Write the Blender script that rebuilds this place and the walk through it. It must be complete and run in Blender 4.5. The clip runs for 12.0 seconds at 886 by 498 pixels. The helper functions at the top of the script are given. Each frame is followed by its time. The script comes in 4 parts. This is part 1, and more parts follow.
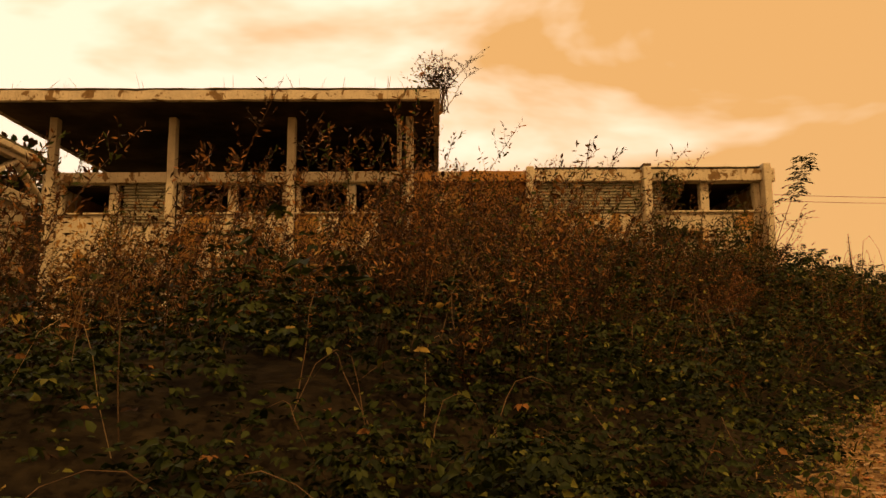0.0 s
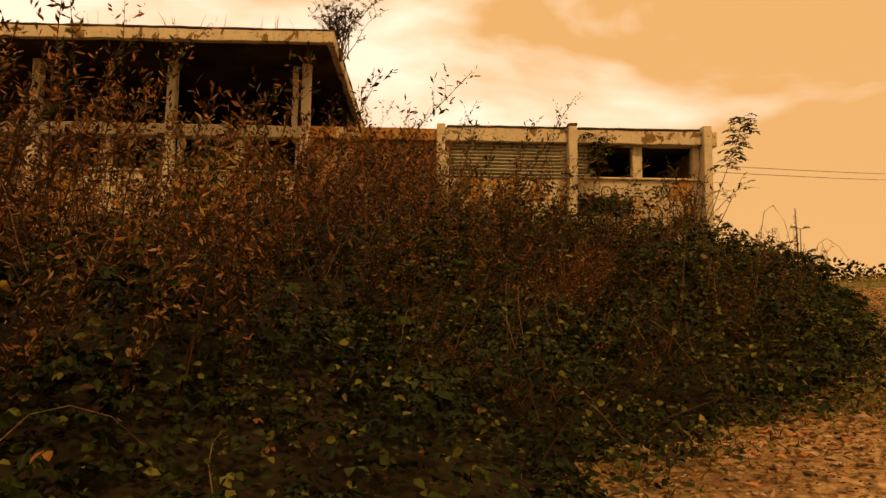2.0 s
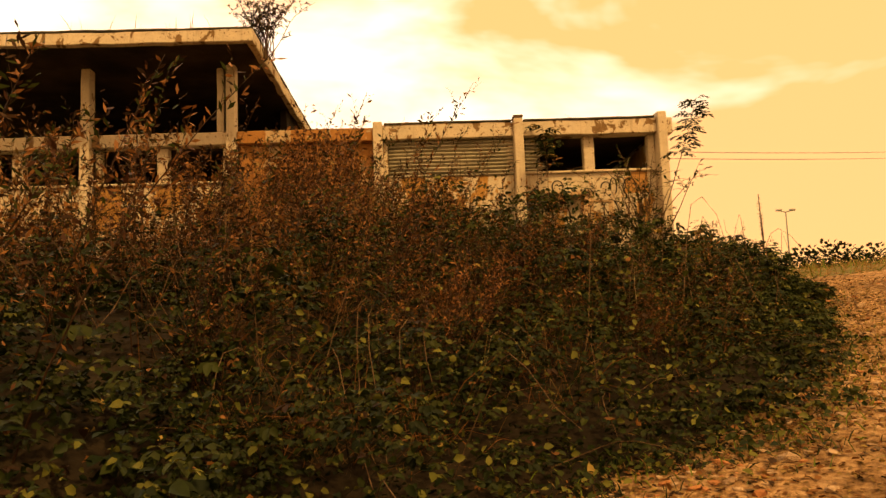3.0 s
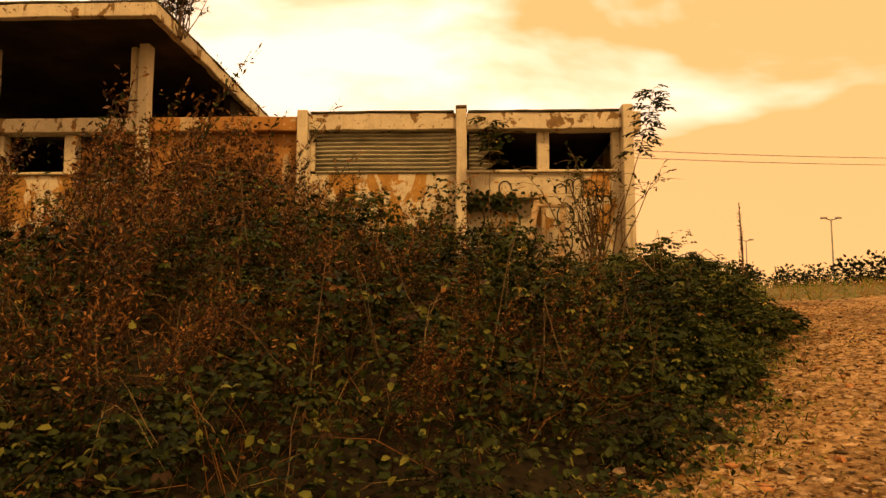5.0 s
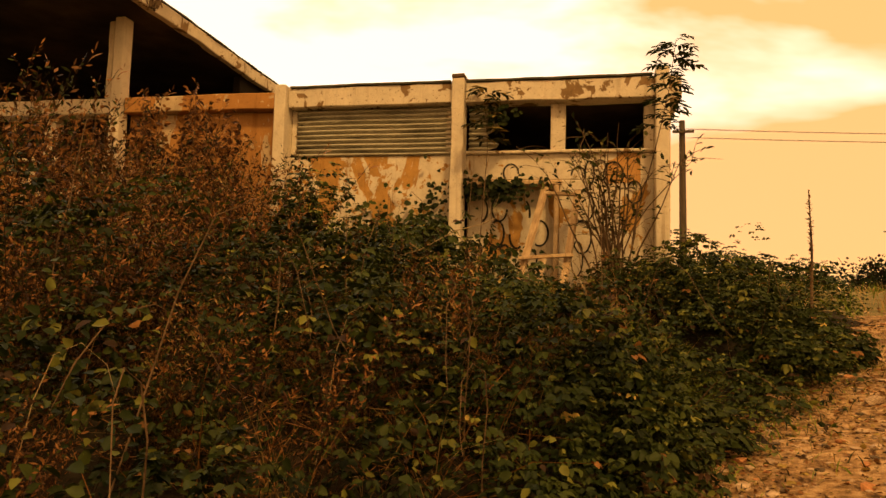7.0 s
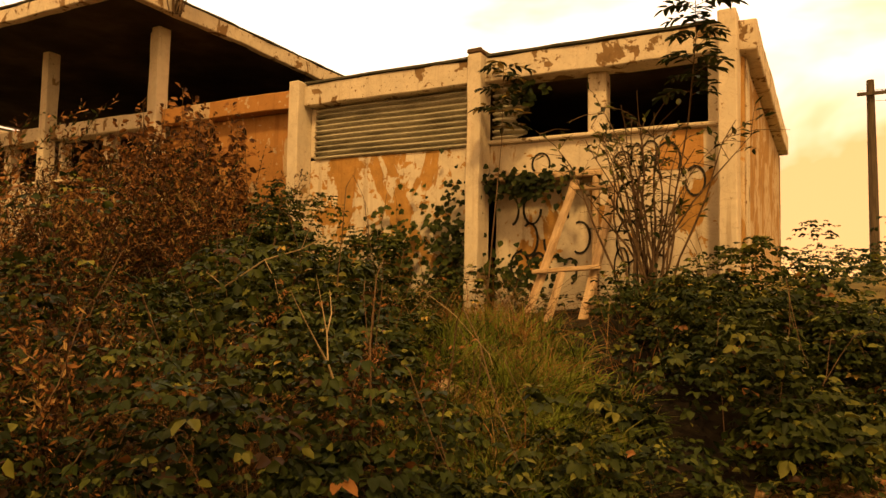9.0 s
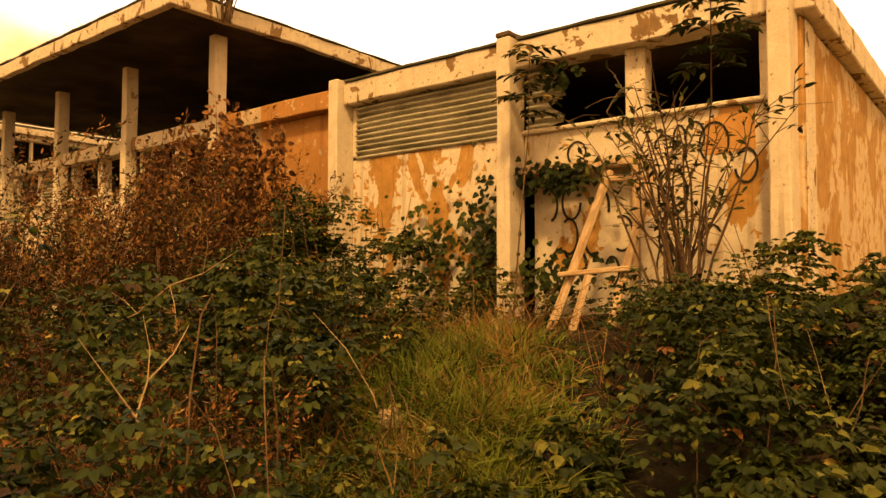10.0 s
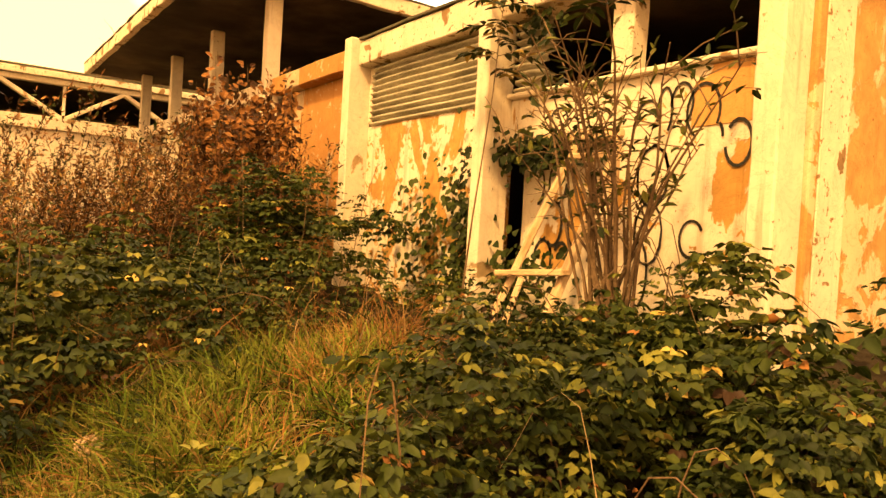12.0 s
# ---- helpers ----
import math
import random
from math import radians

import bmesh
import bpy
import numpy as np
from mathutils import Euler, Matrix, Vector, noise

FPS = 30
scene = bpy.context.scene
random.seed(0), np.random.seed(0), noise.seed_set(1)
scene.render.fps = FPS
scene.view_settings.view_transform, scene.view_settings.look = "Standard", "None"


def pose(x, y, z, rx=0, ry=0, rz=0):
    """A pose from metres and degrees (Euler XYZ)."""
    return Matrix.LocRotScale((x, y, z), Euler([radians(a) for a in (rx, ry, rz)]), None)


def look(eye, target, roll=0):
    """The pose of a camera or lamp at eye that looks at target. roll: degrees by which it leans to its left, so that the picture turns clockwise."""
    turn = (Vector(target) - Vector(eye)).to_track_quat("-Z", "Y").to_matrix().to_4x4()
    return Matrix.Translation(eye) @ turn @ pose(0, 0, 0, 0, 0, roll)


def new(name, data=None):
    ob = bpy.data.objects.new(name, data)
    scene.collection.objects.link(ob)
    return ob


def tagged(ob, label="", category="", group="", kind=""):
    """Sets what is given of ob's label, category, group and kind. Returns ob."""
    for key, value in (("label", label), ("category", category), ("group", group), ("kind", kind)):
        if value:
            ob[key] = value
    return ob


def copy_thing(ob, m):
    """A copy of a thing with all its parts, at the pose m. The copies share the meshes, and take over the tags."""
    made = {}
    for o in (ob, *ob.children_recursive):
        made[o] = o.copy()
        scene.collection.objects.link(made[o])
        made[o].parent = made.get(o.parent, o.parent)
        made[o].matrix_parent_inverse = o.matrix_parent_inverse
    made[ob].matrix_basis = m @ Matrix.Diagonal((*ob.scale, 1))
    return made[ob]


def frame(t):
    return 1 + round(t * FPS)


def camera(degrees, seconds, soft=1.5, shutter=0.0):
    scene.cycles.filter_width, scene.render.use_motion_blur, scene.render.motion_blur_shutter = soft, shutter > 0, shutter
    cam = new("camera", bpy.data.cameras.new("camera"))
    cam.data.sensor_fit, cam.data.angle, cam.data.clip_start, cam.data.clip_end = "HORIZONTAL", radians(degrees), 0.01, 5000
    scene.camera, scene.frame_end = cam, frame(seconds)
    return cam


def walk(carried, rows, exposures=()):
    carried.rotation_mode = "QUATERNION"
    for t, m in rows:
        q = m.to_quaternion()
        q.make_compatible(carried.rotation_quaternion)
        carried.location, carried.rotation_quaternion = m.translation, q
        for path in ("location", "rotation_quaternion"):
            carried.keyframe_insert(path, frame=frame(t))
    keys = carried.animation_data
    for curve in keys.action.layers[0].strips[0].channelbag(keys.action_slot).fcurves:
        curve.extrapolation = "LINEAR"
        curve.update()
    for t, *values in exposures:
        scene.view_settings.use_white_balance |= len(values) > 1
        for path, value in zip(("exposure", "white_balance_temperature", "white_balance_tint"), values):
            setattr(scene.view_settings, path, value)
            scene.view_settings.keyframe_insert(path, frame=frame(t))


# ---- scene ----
cam = camera(63.0, 12.0)
METRES, EYE, TILT, LEAN, TURN = 16.0, 1.45, 0.0, 0.0, -0.7
ROWS = [
    (0.0, 0.0, 0.0, 0.0, 0.06, 8.65, 0.38),
    (0.5, 0.0267, 0.0303, 0.0029, -4.0, 10.23, -0.29),
    (1.0, 0.0541, 0.0584, 0.0045, -1.44, 10.25, -3.52),
    (1.5, 0.0852, 0.0843, 0.0085, 1.23, 8.94, -4.18),
    (2.0, 0.1212, 0.1088, 0.0125, -0.49, 6.3, -0.81),
    (2.5, 0.149, 0.1413, 0.0191, -0.18, 5.64, -0.9),
    (3.0, 0.1815, 0.1648, 0.026, -0.65, 6.21, 2.03),
    (3.5, 0.219, 0.1824, 0.0305, -2.55, 4.25, 1.51),
    (5.5, 0.3296, 0.2961, 0.0509, 8.04, 6.52, -0.19),
    (6.0, 0.3569, 0.3282, 0.0552, 13.0, 6.64, 0.6),
    (6.5, 0.3846, 0.359, 0.059, 11.49, 4.09, 3.17),
    (7.0, 0.4104, 0.3905, 0.0658, 12.47, 4.89, -1.69),
    (9.0, 0.5147, 0.533, 0.092, 28.93, 3.77, -1.28),
    (9.5, 0.5388, 0.5641, 0.0992, 32.93, 1.81, -3.57),
    (10.0, 0.5558, 0.5965, 0.1047, 39.53, 2.55, -0.15),
    (10.5, 0.5714, 0.6326, 0.1094, 42.28, 2.13, -2.35),
    (11.0, 0.5841, 0.668, 0.1134, 44.3, 1.93, -2.02),
    (11.5, 0.5927, 0.7073, 0.1186, 49.3, 0.27, -3.38),
    (12.0, 0.6069, 0.7457, 0.1235, 55.69, -0.91, -3.42),
]
walk(cam, [(t, pose(0, 0, EYE, TILT, LEAN, TURN) @ pose(METRES * x, METRES * y, METRES * z, 90 + pitch, roll, yaw)) for t, x, y, z, yaw, pitch, roll in ROWS],
     [(0.0, -0.88), (1.9, -0.88), (2.6, -0.45), (3.5, -0.25), (5.3, -0.5), (7.0, -0.45), (9.0, -0.25), (10.0, 0.2), (11.0, 0.75), (12.0, 1.2)])

# ---- world, sun, exposure ----
world = bpy.data.worlds.new("sky")
scene.world = world
world.use_nodes = True
wn, wl = world.node_tree.nodes, world.node_tree.links
wn.clear()


def wnode(kind, **inputs):
    n = wn.new(kind)
    for k, v in inputs.items():
        n.inputs[k.replace("_", " ")].default_value = v
    return n


SUN_FROM = Vector((0.48, -0.88, 1.2)).normalized()
sky = wn.new("ShaderNodeTexSky")
sky.sky_type = "NISHITA"
sky.sun_disc = False
sky.sun_elevation = math.asin(SUN_FROM.z)
sky.sun_rotation = math.atan2(SUN_FROM.x, SUN_FROM.y)
coord = wn.new("ShaderNodeTexCoord")
stretch = wn.new("ShaderNodeMapping")
stretch.inputs["Scale"].default_value = (1.0, 1.0, 2.4)
stretch.inputs["Location"].default_value = (0.35, 0.1, 0.62)
wl.new(coord.outputs["Generated"], stretch.inputs["Vector"])
clouds = wnode("ShaderNodeTexNoise", Scale=2.1, Detail=5.0, Roughness=0.5, Distortion=0.3)
wl.new(stretch.outputs["Vector"], clouds.inputs["Vector"])
edge = wn.new("ShaderNodeValToRGB")
edge.color_ramp.elements[0].position, edge.color_ramp.elements[1].position = 0.47, 0.615
edge.color_ramp.elements[0].color, edge.color_ramp.elements[1].color = (0, 0, 0, 1), (1, 1, 1, 1)
glow_way = wn.new("ShaderNodeVectorMath")
glow_way.operation = "DOT_PRODUCT"
glow_way.inputs[1].default_value = Vector((-0.62, 0.74, 0.40)).normalized()
wl.new(coord.outputs["Generated"], glow_way.inputs[0])
glow = wn.new("ShaderNodeMapRange")
glow.interpolation_type = "SMOOTHSTEP"
for key, val in (("From Min", 0.62), ("From Max", 1.0), ("To Min", -0.09), ("To Max", 0.14)):
    glow.inputs[key].default_value = val
wl.new(glow_way.outputs["Value"], glow.inputs["Value"])
both = wn.new("ShaderNodeMath")
wl.new(clouds.outputs["Fac"], both.inputs[0])
wl.new(glow.outputs["Result"], both.inputs[1])
# the veil thickens to an even amber towards the horizon
height = wn.new("ShaderNodeSeparateXYZ")
wl.new(coord.outputs["Generated"], height.inputs["Vector"])
low = wn.new("ShaderNodeMapRange")
low.interpolation_type = "SMOOTHSTEP"
for key, val in (("From Min", 0.10), ("From Max", 0.30), ("To Min", -0.13), ("To Max", 0.0)):
    low.inputs[key].default_value = val
wl.new(height.outputs["Z"], low.inputs["Value"])
thin = wn.new("ShaderNodeMath")
wl.new(both.outputs["Value"], thin.inputs[0])
wl.new(low.outputs["Result"], thin.inputs[1])
wl.new(thin.outputs["Value"], edge.inputs["Fac"])
veil = wn.new("ShaderNodeMix")
veil.data_type = "RGBA"
veil.inputs["A"].default_value = (1.8, 0.92, 0.28, 1)
veil.inputs["B"].default_value = (2.6, 2.0, 1.4, 1)
wl.new(edge.outputs["Color"], veil.inputs["Factor"])
mixed = wn.new("ShaderNodeMix")
mixed.data_type = "RGBA"
mixed.inputs["Factor"].default_value = 0.9
scaled = wn.new("ShaderNodeVectorMath")
scaled.operation = "SCALE"
scaled.inputs["Scale"].default_value = 0.1
wl.new(sky.outputs["Color"], scaled.inputs[0])
wl.new(scaled.outputs["Vector"], mixed.inputs["A"])
wl.new(veil.outputs["Result"], mixed.inputs["B"])
back = wnode("ShaderNodeBackground", Strength=1.0)
wl.new(mixed.outputs["Result"], back.inputs["Color"])
wout = wn.new("ShaderNodeOutputWorld")
wl.new(back.outputs["Background"], wout.inputs["Surface"])

sun = new("sun", bpy.data.lights.new("sun", "SUN"))
sun.data.energy, sun.data.angle, sun.data.color = 3.7, radians(6), (1.0, 0.57, 0.18)
sun.matrix_world = look(SUN_FROM * 60, (0, 0, 0))


# ---- materials ----
def material(name, colors, scale=6.0, rough=0.85, bump=0.3, fine=60.0, metal=0.0, detail=6.0, stretch_by=(1, 1, 1), spread=(0.35, 0.65)):
    """Two scales of noise over a ramp of colours, with fine relief."""
    m = bpy.data.materials.new(name)
    m.use_nodes = True
    n, l = m.node_tree.nodes, m.node_tree.links
    b = n["Principled BSDF"]
    b.inputs["Roughness"].default_value, b.inputs["Metallic"].default_value = rough, metal
    b.inputs["Specular IOR Level"].default_value = 0.12
    tc, mp = n.new("ShaderNodeTexCoord"), n.new("ShaderNodeMapping")
    mp.inputs["Scale"].default_value = stretch_by
    l.new(tc.outputs["Object"], mp.inputs["Vector"])
    a, f = n.new("ShaderNodeTexNoise"), n.new("ShaderNodeTexNoise")
    a.inputs["Scale"].default_value, a.inputs["Detail"].default_value, a.inputs["Roughness"].default_value = scale, detail, 0.62
    f.inputs["Scale"].default_value, f.inputs["Detail"].default_value = fine, 4
    r = n.new("ShaderNodeValToRGB")
    e = r.color_ramp.elements
    lo, hi = spread
    for i, c in enumerate(colors):
        p = lo + (hi - lo) * i / max(1, len(colors) - 1)
        k = e[i] if i < 2 else e.new(p)
        k.position, k.color = p, (*c, 1)
    for s in (a, f):
        l.new(mp.outputs["Vector"], s.inputs["Vector"])
    l.new(a.outputs["Fac"], r.inputs["Fac"])
    mul = n.new("ShaderNodeMix")
    mul.data_type, mul.blend_type = "RGBA", "OVERLAY"
    mul.inputs["Factor"].default_value = 0.45
    l.new(r.outputs["Color"], mul.inputs["A"])
    l.new(f.outputs["Fac"], mul.inputs["B"])
    l.new(mul.outputs["Result"], b.inputs["Base Color"])
    if bump:
        bp = n.new("ShaderNodeBump")
        bp.inputs["Strength"].default_value, bp.inputs["Distance"].default_value = bump, 0.02
        l.new(f.outputs["Fac"], bp.inputs["Height"])
        l.new(bp.outputs["Normal"], b.inputs["Normal"])
    return m


def leaf_material(name, colors):
    """A leaf: tinted by noise, a little light passes through it."""
    m = material(name, colors, scale=3.0, rough=0.55, bump=0.0, fine=25.0)
    n, l = m.node_tree.nodes, m.node_tree.links
    b, out = n["Principled BSDF"], n["Material Output"]
    t, mix = n.new("ShaderNodeBsdfTranslucent"), n.new("ShaderNodeMixShader")
    mix.inputs["Fac"].default_value = 0.18
    who, vary, hue = n.new("ShaderNodeObjectInfo"), n.new("ShaderNodeMapRange"), n.new("ShaderNodeHueSaturation")
    vary.inputs["To Min"].default_value, vary.inputs["To Max"].default_value = 0.62, 1.22
    l.new(who.outputs["Random"], vary.inputs["Value"])
    l.new(vary.outputs["Result"], hue.inputs["Value"])
    l.new(b.inputs["Base Color"].links[0].from_socket, hue.inputs["Color"])
    l.new(hue.outputs["Color"], b.inputs["Base Color"])
    l.new(hue.outputs["Color"], t.inputs["Color"])
    l.new(b.outputs["BSDF"], mix.inputs[1])
    l.new(t.outputs["BSDF"], mix.inputs[2])
    l.new(mix.outputs["Shader"], out.inputs["Surface"])
    return m


def peeling(name, paint, under, amount, drip=0.35, size=1.7):
    """Old paint flaked off in patches, with streaks and grime; the flaked parts lie lower."""
    m = bpy.data.materials.new(name)
    m.use_nodes = True
    n, l = m.node_tree.nodes, m.node_tree.links
    b = n["Principled BSDF"]
    b.inputs["Roughness"].default_value = 0.9
    b.inputs["Specular IOR Level"].default_value = 0.2
    tc, mp = n.new("ShaderNodeTexCoord"), n.new("ShaderNodeMapping")
    mp.inputs["Scale"].default_value = (1, 1, drip)
    l.new(tc.outputs["Object"], mp.inputs["Vector"])

    def noise_of(scale, det, vec, rough=0.55, dist=0.0):
        k = n.new("ShaderNodeTexNoise")
        for key, v in (("Scale", scale), ("Detail", det), ("Roughness", rough), ("Distortion", dist)):
            k.inputs[key].default_value = v
        l.new(vec, k.inputs["Vector"])
        return k.outputs["Fac"]

    def ramp(src, lo, hi, c0, c1):
        k = n.new("ShaderNodeValToRGB")
        k.color_ramp.elements[0].position, k.color_ramp.elements[1].position = lo, hi
        k.color_ramp.elements[0].color, k.color_ramp.elements[1].color = (*c0, 1), (*c1, 1)
        l.new(src, k.inputs["Fac"])
        return k.outputs["Color"]

    def blend(fac, a, c, how="MIX"):
        k = n.new("ShaderNodeMix")
        k.data_type, k.blend_type = "RGBA", how
        if isinstance(fac, float):
            k.inputs["Factor"].default_value = fac
        else:
            l.new(fac, k.inputs["Factor"])
        l.new(a, k.inputs["A"])
        l.new(c, k.inputs["B"])
        return k.outputs["Result"]

    obj = tc.outputs["Object"]
    flakes = ramp(noise_of(size, 9, mp.outputs["Vector"], 0.6, 0.5), amount, amount + 0.012, (1, 1, 1), (0, 0, 0))
    grime = noise_of(3.5, 8, obj, 0.7)
    coat = ramp(grime, 0.3, 0.62, tuple(v * 0.8 for v in paint), paint)
    bare = ramp(noise_of(7, 6, obj), 0.35, 0.65, tuple(v * 0.72 for v in under), under)
    base = blend(flakes, coat, bare)
    chips = ramp(noise_of(size * 5.5, 7, obj, 0.6, 0.3), amount - 0.05, amount - 0.035, (1, 1, 1), (0, 0, 0))
    base = blend(chips, base, bare)
    cracks = ramp(noise_of(3.1, 10, obj, 0.75, 1.5), 0.485, 0.5, (1, 1, 1), (0.62, 0.5, 0.38))
    dents = ramp(noise_of(3.1, 10, obj, 0.75, 1.5), 0.5, 0.515, (0, 0, 0), (1, 1, 1))
    base = blend(0.5, base, blend(dents, cracks, ramp(grime, 0.0, 0.1, (1, 1, 1), (1, 1, 1))), "MULTIPLY")
    streak = n.new("ShaderNodeMapping")
    streak.inputs["Scale"].default_value = (9, 9, 0.5)
    l.new(obj, streak.inputs["Vector"])
    runs = ramp(noise_of(1.0, 7, streak.outputs["Vector"], 0.65), 0.30, 0.44, (0.5, 0.4, 0.3), (1, 1, 1))
    base = blend(0.55, base, runs, "MULTIPLY")
    specks = ramp(noise_of(22, 3, obj), 0.27, 0.31, (0.28, 0.2, 0.14), (1, 1, 1))
    base = blend(0.8, base, specks, "MULTIPLY")
    l.new(base, b.inputs["Base Color"])
    bp = n.new("ShaderNodeBump")
    bp.inputs["Strength"].default_value, bp.inputs["Distance"].default_value = 0.5, 0.012
    bp.invert = True
    l.new(flakes, bp.inputs["Height"])
    bp2 = n.new("ShaderNodeBump")
    bp2.inputs["Strength"].default_value, bp2.inputs["Distance"].default_value = 0.25, 0.01
    l.new(noise_of(70, 4, obj), bp2.inputs["Height"])
    l.new(bp.outputs["Normal"], bp2.inputs["Normal"])
    l.new(bp2.outputs["Normal"], b.inputs["Normal"])
    return m


WHITE = (0.66, 0.58, 0.44)
OCHRE = (0.46, 0.255, 0.07)
PAINT = peeling("peeling_white_paint", WHITE, (0.25, 0.16, 0.075), 0.41, 0.85, 3.4)
PAINT_PILLAR = peeling("worn_pillar_paint", WHITE, (0.36, 0.26, 0.14), 0.35, 0.7, 2.0)
PAINT_WALL = peeling("flaking_wall_paint", WHITE, OCHRE, 0.47, 0.45)
PAINT_ORANGE = peeling("flaking_ochre_wall", (0.40, 0.20, 0.06), (0.52, 0.40, 0.25), 0.41, 0.4)
PAINT_LOWER = peeling("graffiti_wall_paint", WHITE, OCHRE, 0.39, 0.6)
PAINT_END = peeling("flaking_end_wall_paint", (0.60, 0.47, 0.30), (0.46, 0.27, 0.09), 0.475, 0.7, 1.3)
# concrete of the slabs and soffit, darkened to carry the shade under the roof
SHADED_CONCRETE = material("shaded_concrete", [(0.02, 0.015, 0.01), (0.045, 0.033, 0.022), (0.09, 0.065, 0.042)], 0.9, 0.95, 0.3)
# near-black plaster: the gloom behind the openings is put into the wall colour
SHADED_WALL = material("shaded_wall_plaster", [(0.015, 0.012, 0.009), (0.03, 0.023, 0.017)], 1.5, 0.95, 0.2)
ROOFING = material("mossy_roof_felt", [(0.05, 0.05, 0.035), (0.1, 0.09, 0.06)], 3, 0.95, 0.5)
METAL = material("weathered_corrugated_metal", [(0.2, 0.19, 0.14), (0.36, 0.34, 0.26), (0.48, 0.45, 0.35)], 2.5, 0.75, 0.1, 40, 0.0, 6, (0.6, 1, 3))
TIMBER = material("weathered_timber", [(0.36, 0.24, 0.13), (0.54, 0.39, 0.23), (0.62, 0.48, 0.31)], 3, 0.85, 0.4, 40, 0, 6, (5, 5, 0.7))
BARK = material("brown_bark", [(0.07, 0.045, 0.025), (0.16, 0.105, 0.06)], 8, 0.9, 0.5)
POLEWOOD = material("tarred_pole_wood", [(0.06, 0.045, 0.03), (0.12, 0.09, 0.06)], 4, 0.9, 0.4, 40, 0, 6, (6, 6, 0.5))
PALECANE = material("dry_pale_cane", [(0.2, 0.145, 0.075), (0.36, 0.27, 0.15)], 8, 0.8, 0.2)
STEEL = material("galvanised_steel", [(0.25, 0.25, 0.24), (0.38, 0.37, 0.35)], 6, 0.5, 0.05, 50, 0.6)
CABLE = material("black_cable", [(0.02, 0.02, 0.02), (0.035, 0.035, 0.035)], 5, 0.6, 0)
SPRAY = material("black_spray_paint", [(0.012, 0.011, 0.01), (0.03, 0.027, 0.022)], 9, 0.6, 0.0)
SOIL = material("gravelly_track_earth", [(0.09, 0.05, 0.024), (0.36, 0.22, 0.10), (0.62, 0.43, 0.23)], 13, 0.95, 0.9, 110, 0, 14, (1, 1, 1), (0.33, 0.66))
soil_n, soil_l = SOIL.node_tree.nodes, SOIL.node_tree.links
soil_b = soil_n["Principled BSDF"]
damp, damp_ramp, damp_mix = soil_n.new("ShaderNodeTexNoise"), soil_n.new("ShaderNodeValToRGB"), soil_n.new("ShaderNodeMix")
damp.inputs["Scale"].default_value, damp.inputs["Detail"].default_value = 0.9, 6
damp_ramp.color_ramp.elements[0].position, damp_ramp.color_ramp.elements[1].position = 0.38, 0.58
damp_ramp.color_ramp.elements[0].color, damp_ramp.color_ramp.elements[1].color = (0.38, 0.34, 0.3, 1), (1, 1, 1, 1)
damp_mix.data_type, damp_mix.blend_type = "RGBA", "MULTIPLY"
damp_mix.inputs["Factor"].default_value = 0.8
soil_l.new(soil_n["Texture Coordinate"].outputs["Object"], damp.inputs["Vector"])
soil_l.new(damp.outputs["Fac"], damp_ramp.inputs["Fac"])
soil_l.new(soil_b.inputs["Base Color"].links[0].from_socket, damp_mix.inputs["A"])
soil_l.new(damp_ramp.outputs["Color"], damp_mix.inputs["B"])
soil_l.new(damp_mix.outputs["Result"], soil_b.inputs["Base Color"])
# leaf mould taken near black: shade between the bramble leaves is in its colour
SHADED_MOULD = material("shaded_leaf_mould", [(0.012, 0.009, 0.006), (0.028, 0.021, 0.012)], 2.2, 1.0, 0.6, 20)
FIELD = material("dry_field_grass", [(0.09, 0.085, 0.03), (0.2, 0.15, 0.06)], 1.2, 1.0, 0.6, 14)
STONE = material("pale_rubble", [(0.2, 0.13, 0.075), (0.5, 0.37, 0.24)], 9, 0.9, 0.5)
GREEN_A = leaf_material("bramble_leaf_dark", [(0.008, 0.015, 0.003), (0.021, 0.032, 0.006)])
GREEN_B = leaf_material("bramble_leaf", [(0.024, 0.036, 0.006), (0.048, 0.06, 0.011)])
GREEN_C = leaf_material("pale_green_leaf", [(0.09, 0.1, 0.016), (0.165, 0.16, 0.03)])
YELLOW = leaf_material("yellowed_leaf", [(0.3, 0.21, 0.05), (0.42, 0.3, 0.08)])
RUST = leaf_material("rusty_leaf", [(0.135, 0.06, 0.018), (0.28, 0.13, 0.038)])
BROWN = leaf_material("brown_seed", [(0.022, 0.012, 0.006), (0.055, 0.028, 0.013)])
RED = leaf_material("dark_red_leaf", [(0.034, 0.015, 0.008), (0.075, 0.032, 0.014)])
STRAW = leaf_material("straw_blade", [(0.19, 0.12, 0.04), (0.33, 0.22, 0.08)])
BLADE = leaf_material("grass_blade", [(0.06, 0.11, 0.01), (0.19, 0.23, 0.028)])


# ---- mesh builders ----
def mesh_of(name, verts, faces, mats, slots=None, smooth=False):
    me = bpy.data.meshes.new(name)
    me.from_pydata([tuple(v) for v in verts], [], faces)
    for m in mats:
        me.materials.append(m)
    if slots is not None:
        me.polygons.foreach_set("material_index", np.asarray(slots, dtype=np.int32))
    if smooth:
        me.polygons.foreach_set("use_smooth", np.ones(len(me.polygons), dtype=bool))
    me.update()
    return me


def part(name, me, parent=None, label="", m=None):
    ob = new(name, me)
    if m is not None:
        ob.matrix_world = m
    if parent is not None:
        ob.parent = parent
        if m is None:
            ob.matrix_parent_inverse = Matrix.Identity(4)
    return tagged(ob, label)


